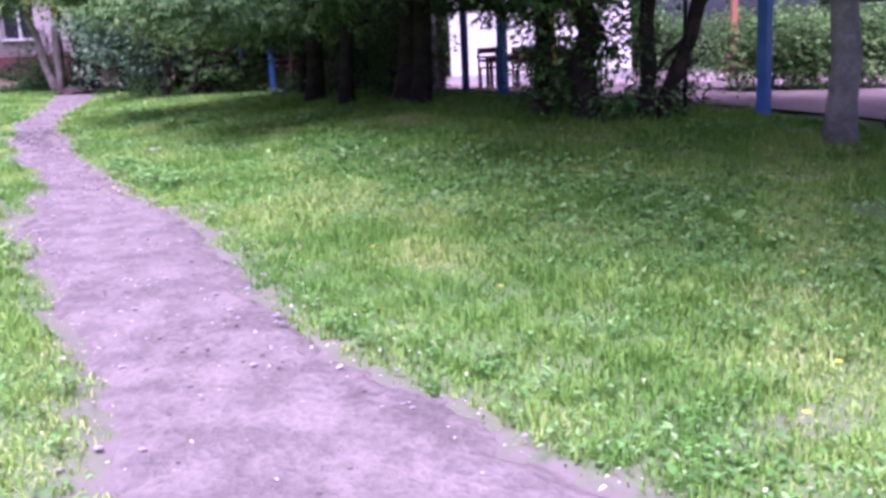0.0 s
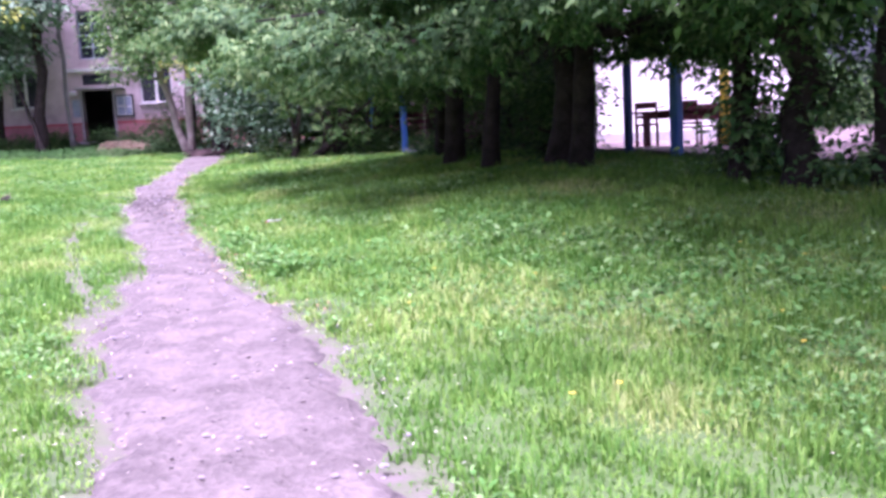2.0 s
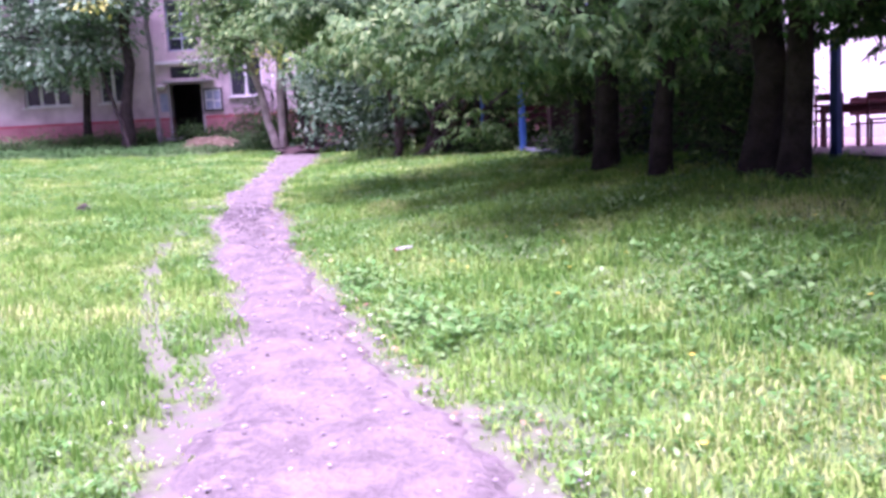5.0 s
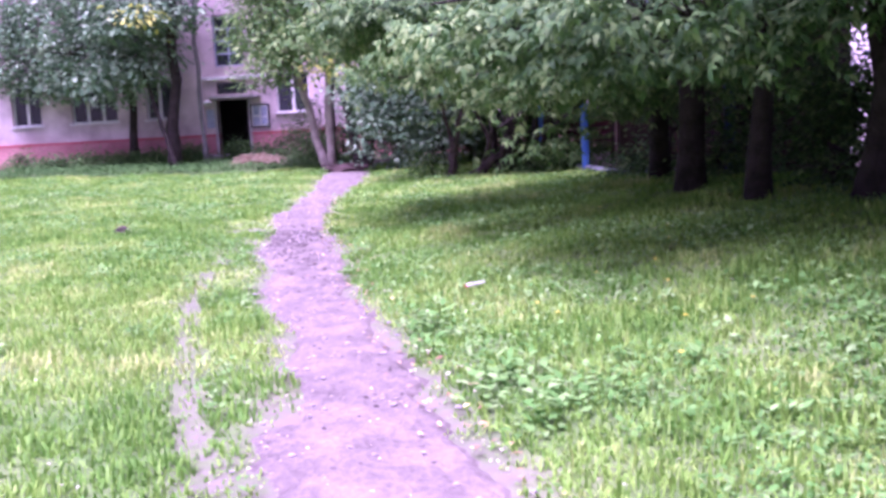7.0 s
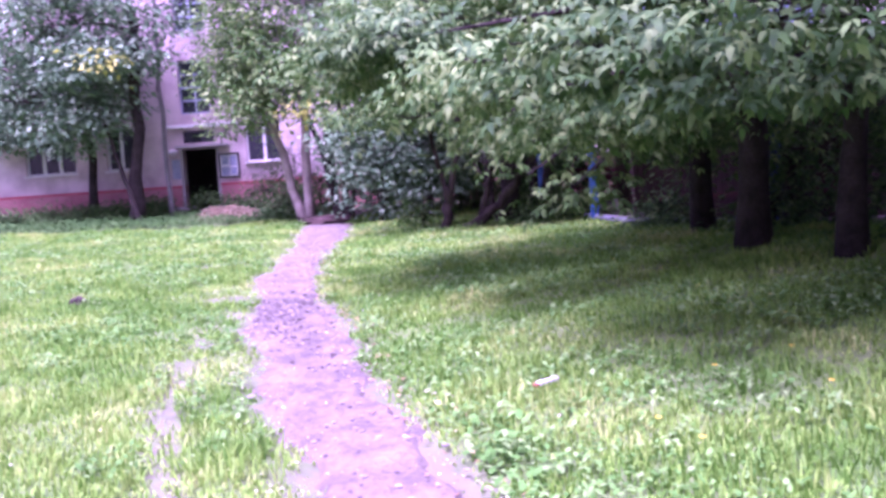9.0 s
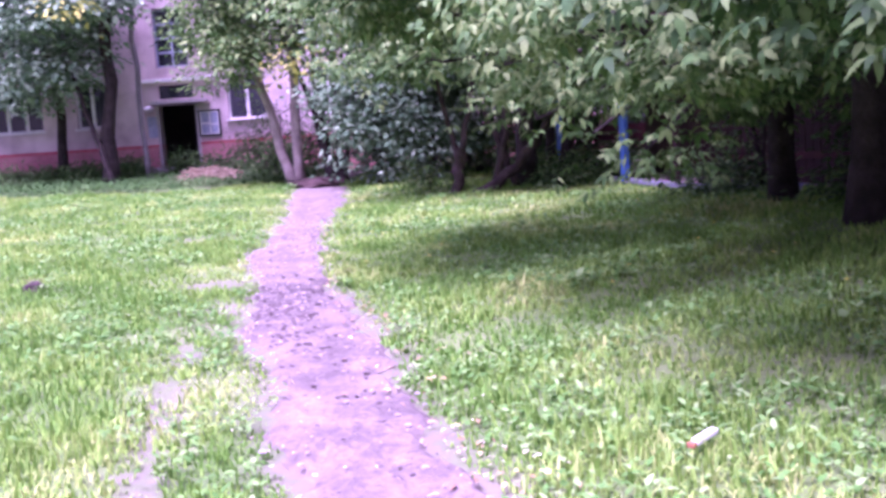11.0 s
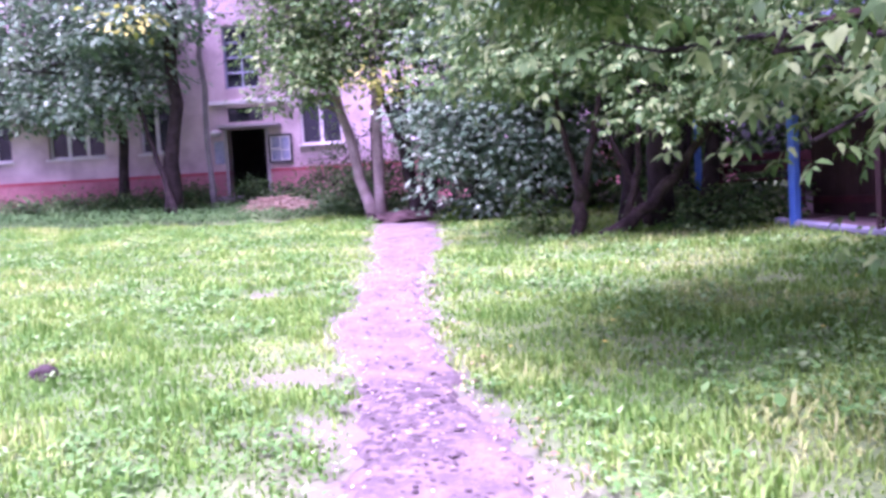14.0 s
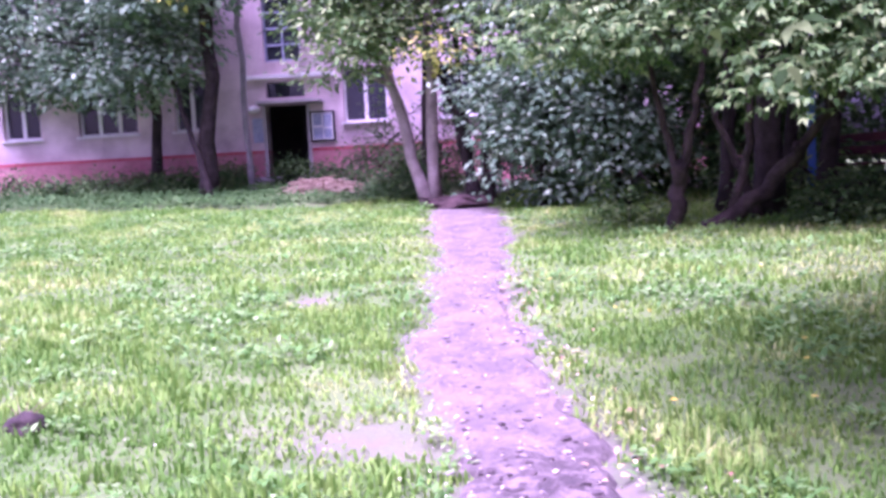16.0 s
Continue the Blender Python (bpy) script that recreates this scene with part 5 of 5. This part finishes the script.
    # hedges
    for k, (x, y, w, hh) in enumerate(((5.35, 14.7, 0.8, 1.1), (6.7, 14.7, 0.9, 1.15), (5.6, 28.6, 2.2, 1.9), (9.8, 27.8, 2.4, 1.8), (11.0, 24.0, 2.4, 1.9))):
        tree("hedge", (x, y), "trimmed green hedge beside the playground yard", [((0, 0, 0), (0.05, 0, hh * 0.7), (0, 0, 0), 0.03, 0.01)],
             [((-w / 2, 0, hh * 0.5), (w * 0.6, 0.5, hh * 0.5), 44), ((w / 2, 0, hh * 0.5), (w * 0.6, 0.5, hh * 0.5), 44), ((0, 0, hh * 0.85), (w, 0.5, hh * 0.25), 40)],
             (0.08, 0.05), M_LEAF_LIGHT, M_BARK, 44, 0.16, None, 80 + k, "hedge", 0.2, "hedges", gaps=-9.0)
    # iron climbing bar
    x, y = 6.3, 13.6
    q = thing("climbing_bar", (x, y, float(gz(x, y))), "black iron climbing bar on two legs", "climbing bar", rz=-30)
    part("bar", tube(bmesh.new(), [(-0.3, 0, 1.28), (-0.15, 0, 1.4), (0.45, 0, 1.4), (0.55, 0, 1.3)], [0.04] * 4, 8), M_IRON, q)
    part("leg", tube(bmesh.new(), [(-0.3, 0, -0.1), (-0.3, 0, 1.28)], [0.035] * 2, 8), M_IRON, q)
    part("leg", tube(bmesh.new(), [(0.55, 0, -0.1), (0.55, 0, 1.3)], [0.035] * 2, 8), M_IRON, q)
    x, y = 3.25, 12.15
    q = thing("green_post", (x, y, float(gz(x, y))), "thin dark green metal post", "post")
    part("shaft", tube(bmesh.new(), [(0, 0, -0.1), (0, 0, 1.7)], [0.03, 0.03], 8), M_IRON, q)
    part("cap", tube(bmesh.new(), [(0, 0, 1.7), (0, 0, 1.72)], [0.04, 0.04], 8), M_IRON, q)


# ---- small things ----
def build_small():
    x, y = -4.0, 12.24
    c = thing("paper_cup_sleeve", (x, y, float(gz(x, y)) + 0.06), "crumpled white card carton with an orange end in the grass", "litter", rz=62)
    bm = one_box(-0.10, 0.10, -0.021, 0.021, 0.0, 0.03, bevel=0.010)
    for v in bm.verts:
        v.co += noise.noise_vector(v.co * 14) * 0.006
    part("carton", bm, M_PAPER, c)
    part("end_flap", one_box(-0.13, -0.101, -0.018, 0.018, 0.002, 0.026, bevel=0.006), M_ORANGE, c)
    # damp clods on the path
    r = random.Random(5)
    bm = bmesh.new()
    for k in range(640):
        y = r.gauss(15.1, 0.8) if k < 260 else r.uniform(2.5, 26)
        u = r.uniform(0.1, 0.9) if k > 260 else min(0.92, max(0.1, r.gauss(0.42, 0.2)))
        x = float(path_left(y)) * (1 - u) + float(path_right(y)) * u
        s = r.uniform(0.006, 0.018) * (1.2 if k < 260 else 0.8)
        q = bmesh.ops.create_icosphere(bm, subdivisions=1, radius=s)
        for v in q["verts"]:
            v.co = Vector((v.co.x * r.uniform(0.8, 1.7), v.co.y, v.co.z * 0.5)) + noise.noise_vector(v.co * 40 + Vector((k, 0, 0))) * s * 0.4 + Vector((x, y, float(gz(x, y)) + 0.012))
    tagged(mesh_object("earth_clods", bm, M_CLOD), "dark damp clods of earth on the path", "clods", kind="stuff")
    bm = bmesh.new()
    for k in range(260):
        y = r.uniform(2.5, 22)
        u = r.uniform(-0.15, 1.15)
        x = float(path_left(y)) * (1 - u) + float(path_right(y)) * u
        s = r.uniform(0.007, 0.02)
        q = bmesh.ops.create_icosphere(bm, subdivisions=1, radius=s)
        for v in q["verts"]:
            v.co = Vector((v.co.x * 1.3, v.co.y, v.co.z * 0.6)) + Vector((x, y, float(gz(x, y)) + 0.018))
    tagged(mesh_object("pebbles", bm, M_STONE), "small grey pebbles on the path", "pebbles", kind="stuff")
    x, y = -9.95, 15.98
    c = thing("earth_lump", (x, y, float(gz(x, y) + relief(x, y))), "dark lump of earth among the grass", "earth lump")
    bm = bmesh.new()
    bmesh.ops.create_icosphere(bm, subdivisions=3, radius=0.085)
    for v in bm.verts:
        v.co = Vector((v.co.x * 1.2, v.co.y, v.co.z * 0.75 + 0.03)) + noise.noise_vector(v.co * 16) * 0.03
    part("lump", bm, M_LUMP, c, smooth_faces=True)
    bm = bmesh.new()
    for k in range(5):
        tube(bm, [(0.02 * k - 0.04, 0, 0.05), (0.03 * k - 0.06, 0.01, 0.1), (0.05 * k - 0.1, 0.02 * k, 0.14)], [0.006, 0.004, 0.002], 4)
    part("rootlets", bm, M_DRY, c)
    # dark earth banked up between the two trees at the end of the path
    x, y = -11.45, 28.15
    hp = thing("earth_heap", (x, y, float(gz(x, y))), "low heap of dark damp earth at the tree feet", "earth heap")
    bm = bmesh.new()
    bmesh.ops.create_icosphere(bm, subdivisions=4, radius=1.0)
    for v in bm.verts:
        d = noise.noise_vector(v.co * 3.0) * 0.16 + noise.noise_vector(v.co * 9.0) * 0.06
        v.co = Vector((v.co.x * 0.75, v.co.y * 0.6, max(v.co.z, -0.2) * 0.16)) + Vector((d.x, d.y, d.z * 0.4))
    part("earth", bm, M_HEAP, hp, smooth_faces=True)
    bm = bmesh.new()
    for k in range(30):
        a_ = r.uniform(0, 6.28)
        p = Vector((r.gauss(0, 0.4), r.gauss(0, 0.3), 0.13))
        dv = Vector((math.cos(a_), math.sin(a_), r.uniform(-0.1, 0.35))) * r.uniform(0.1, 0.35)
        tube(bm, [p - dv / 2, p + Vector((0, 0, 0.02)), p + dv / 2], [0.012, 0.01, 0.005], 4)
    tagged(part("twigs", bm, M_BARK_MID, hp), kind="stuff")
    # brushwood heap near the entrance
    x, y = -15.6, 31.0
    hp = thing("brushwood_heap", (x, y, float(gz(x, y))), "heap of dry cut branches and leaves on the grass", "brushwood")
    bm = bmesh.new()
    for k in range(220):
        a_ = r.uniform(0, 6.28)
        ux, uy = r.gauss(0, 0.55), r.gauss(0, 0.3)
        hz = max(0.02, 0.36 * math.exp(-(ux * ux * 0.9 + uy * uy * 3)) * r.uniform(0.3, 1.1))
        l = r.uniform(0.25, 0.8)
        p = Vector((ux, uy, hz))
        dv = Vector((math.cos(a_), math.sin(a_), r.uniform(-0.25, 0.3))) * l
        tube(bm, [p - dv / 2, p + dv * 0.1 + Vector((0, 0, 0.03)), p + dv / 2], [0.014, 0.011, 0.005], 4)
    tagged(part("brushwood", bm, M_DRY, hp), kind="stuff")
    n = 1500
    g = np.random.default_rng(12)
    ux, uy = g.normal(0, 0.6, n), g.normal(0, 0.3, n)
    pos = np.stack([ux, uy, 0.32 * np.exp(-(ux ** 2 * 0.9 + uy ** 2 * 3)) * g.uniform(0.1, 1, n)], 1)
    V, F = leaf_mesh(pos, g.normal(0, 1, (n, 3)), g.normal(0, 0.6, (n, 3)) + np.array([0, 0, 1]), g.uniform(0.05, 0.11, n), 0.05)
    raw_object("dry_leaves", V, F, M_DRY, hp)
    # plants at the foot of the house
    for k, (x, y, s) in enumerate(((-23.2, 31.8, 0.3), (-21.8, 32.3, 0.35), (-20.0, 32.7, 0.4), (-19.3, 33.0, 0.45), (-16.6, 33.4, 0.6), (-15.6, 33.4, 0.8), (-14.3, 33.0, 1.9), (-13.3, 32.6, 1.1), (-12.4, 32.0, 1.6), (-11.2, 31.4, 1.4), (-25.2, 31.4, 0.5), (-17.7, 33.2, 0.6), (-13.6, 30.4, 0.7), (-19.6, 32.2, 0.4), (-12.9, 29.8, 0.5), (-16.2, 32.6, 0.5),
                                   (-24.3, 31.9, 0.4), (-22.6, 31.7, 0.38), (-21.0, 31.9, 0.36), (-20.4, 32.2, 0.42), (-18.9, 32.3, 0.4), (-22.0, 31.2, 0.3), (-19.9, 31.6, 0.32), (-23.5, 31.0, 0.3), (-14.9, 32.8, 1.3), (-13.9, 31.6, 0.7))):
        tree("foundation_shrub", (x, y), "low green shrub at the foot of the house", [((0, 0, 0), (0.05, 0, 0.7 * s), (0, 0, 0), 0.02, 0.008)],
             [((0, 0, 0.45 * s), (0.8 * s + 0.2, 0.4, 0.45 * s), 26), ((0.2, 0, 0.95 * s), (0.6 * s, 0.4, 0.4 * s), 18)], (0.11, 0.06), M_LEAF, M_BARK, 28, 0.2, None, 100 + k, "shrub", 0.3, "house shrubs")


build_ground()
build_path()
build_house()
build_trees()
build_fence()
build_veranda()
build_playground()
build_grass()
build_weeds()
build_small()
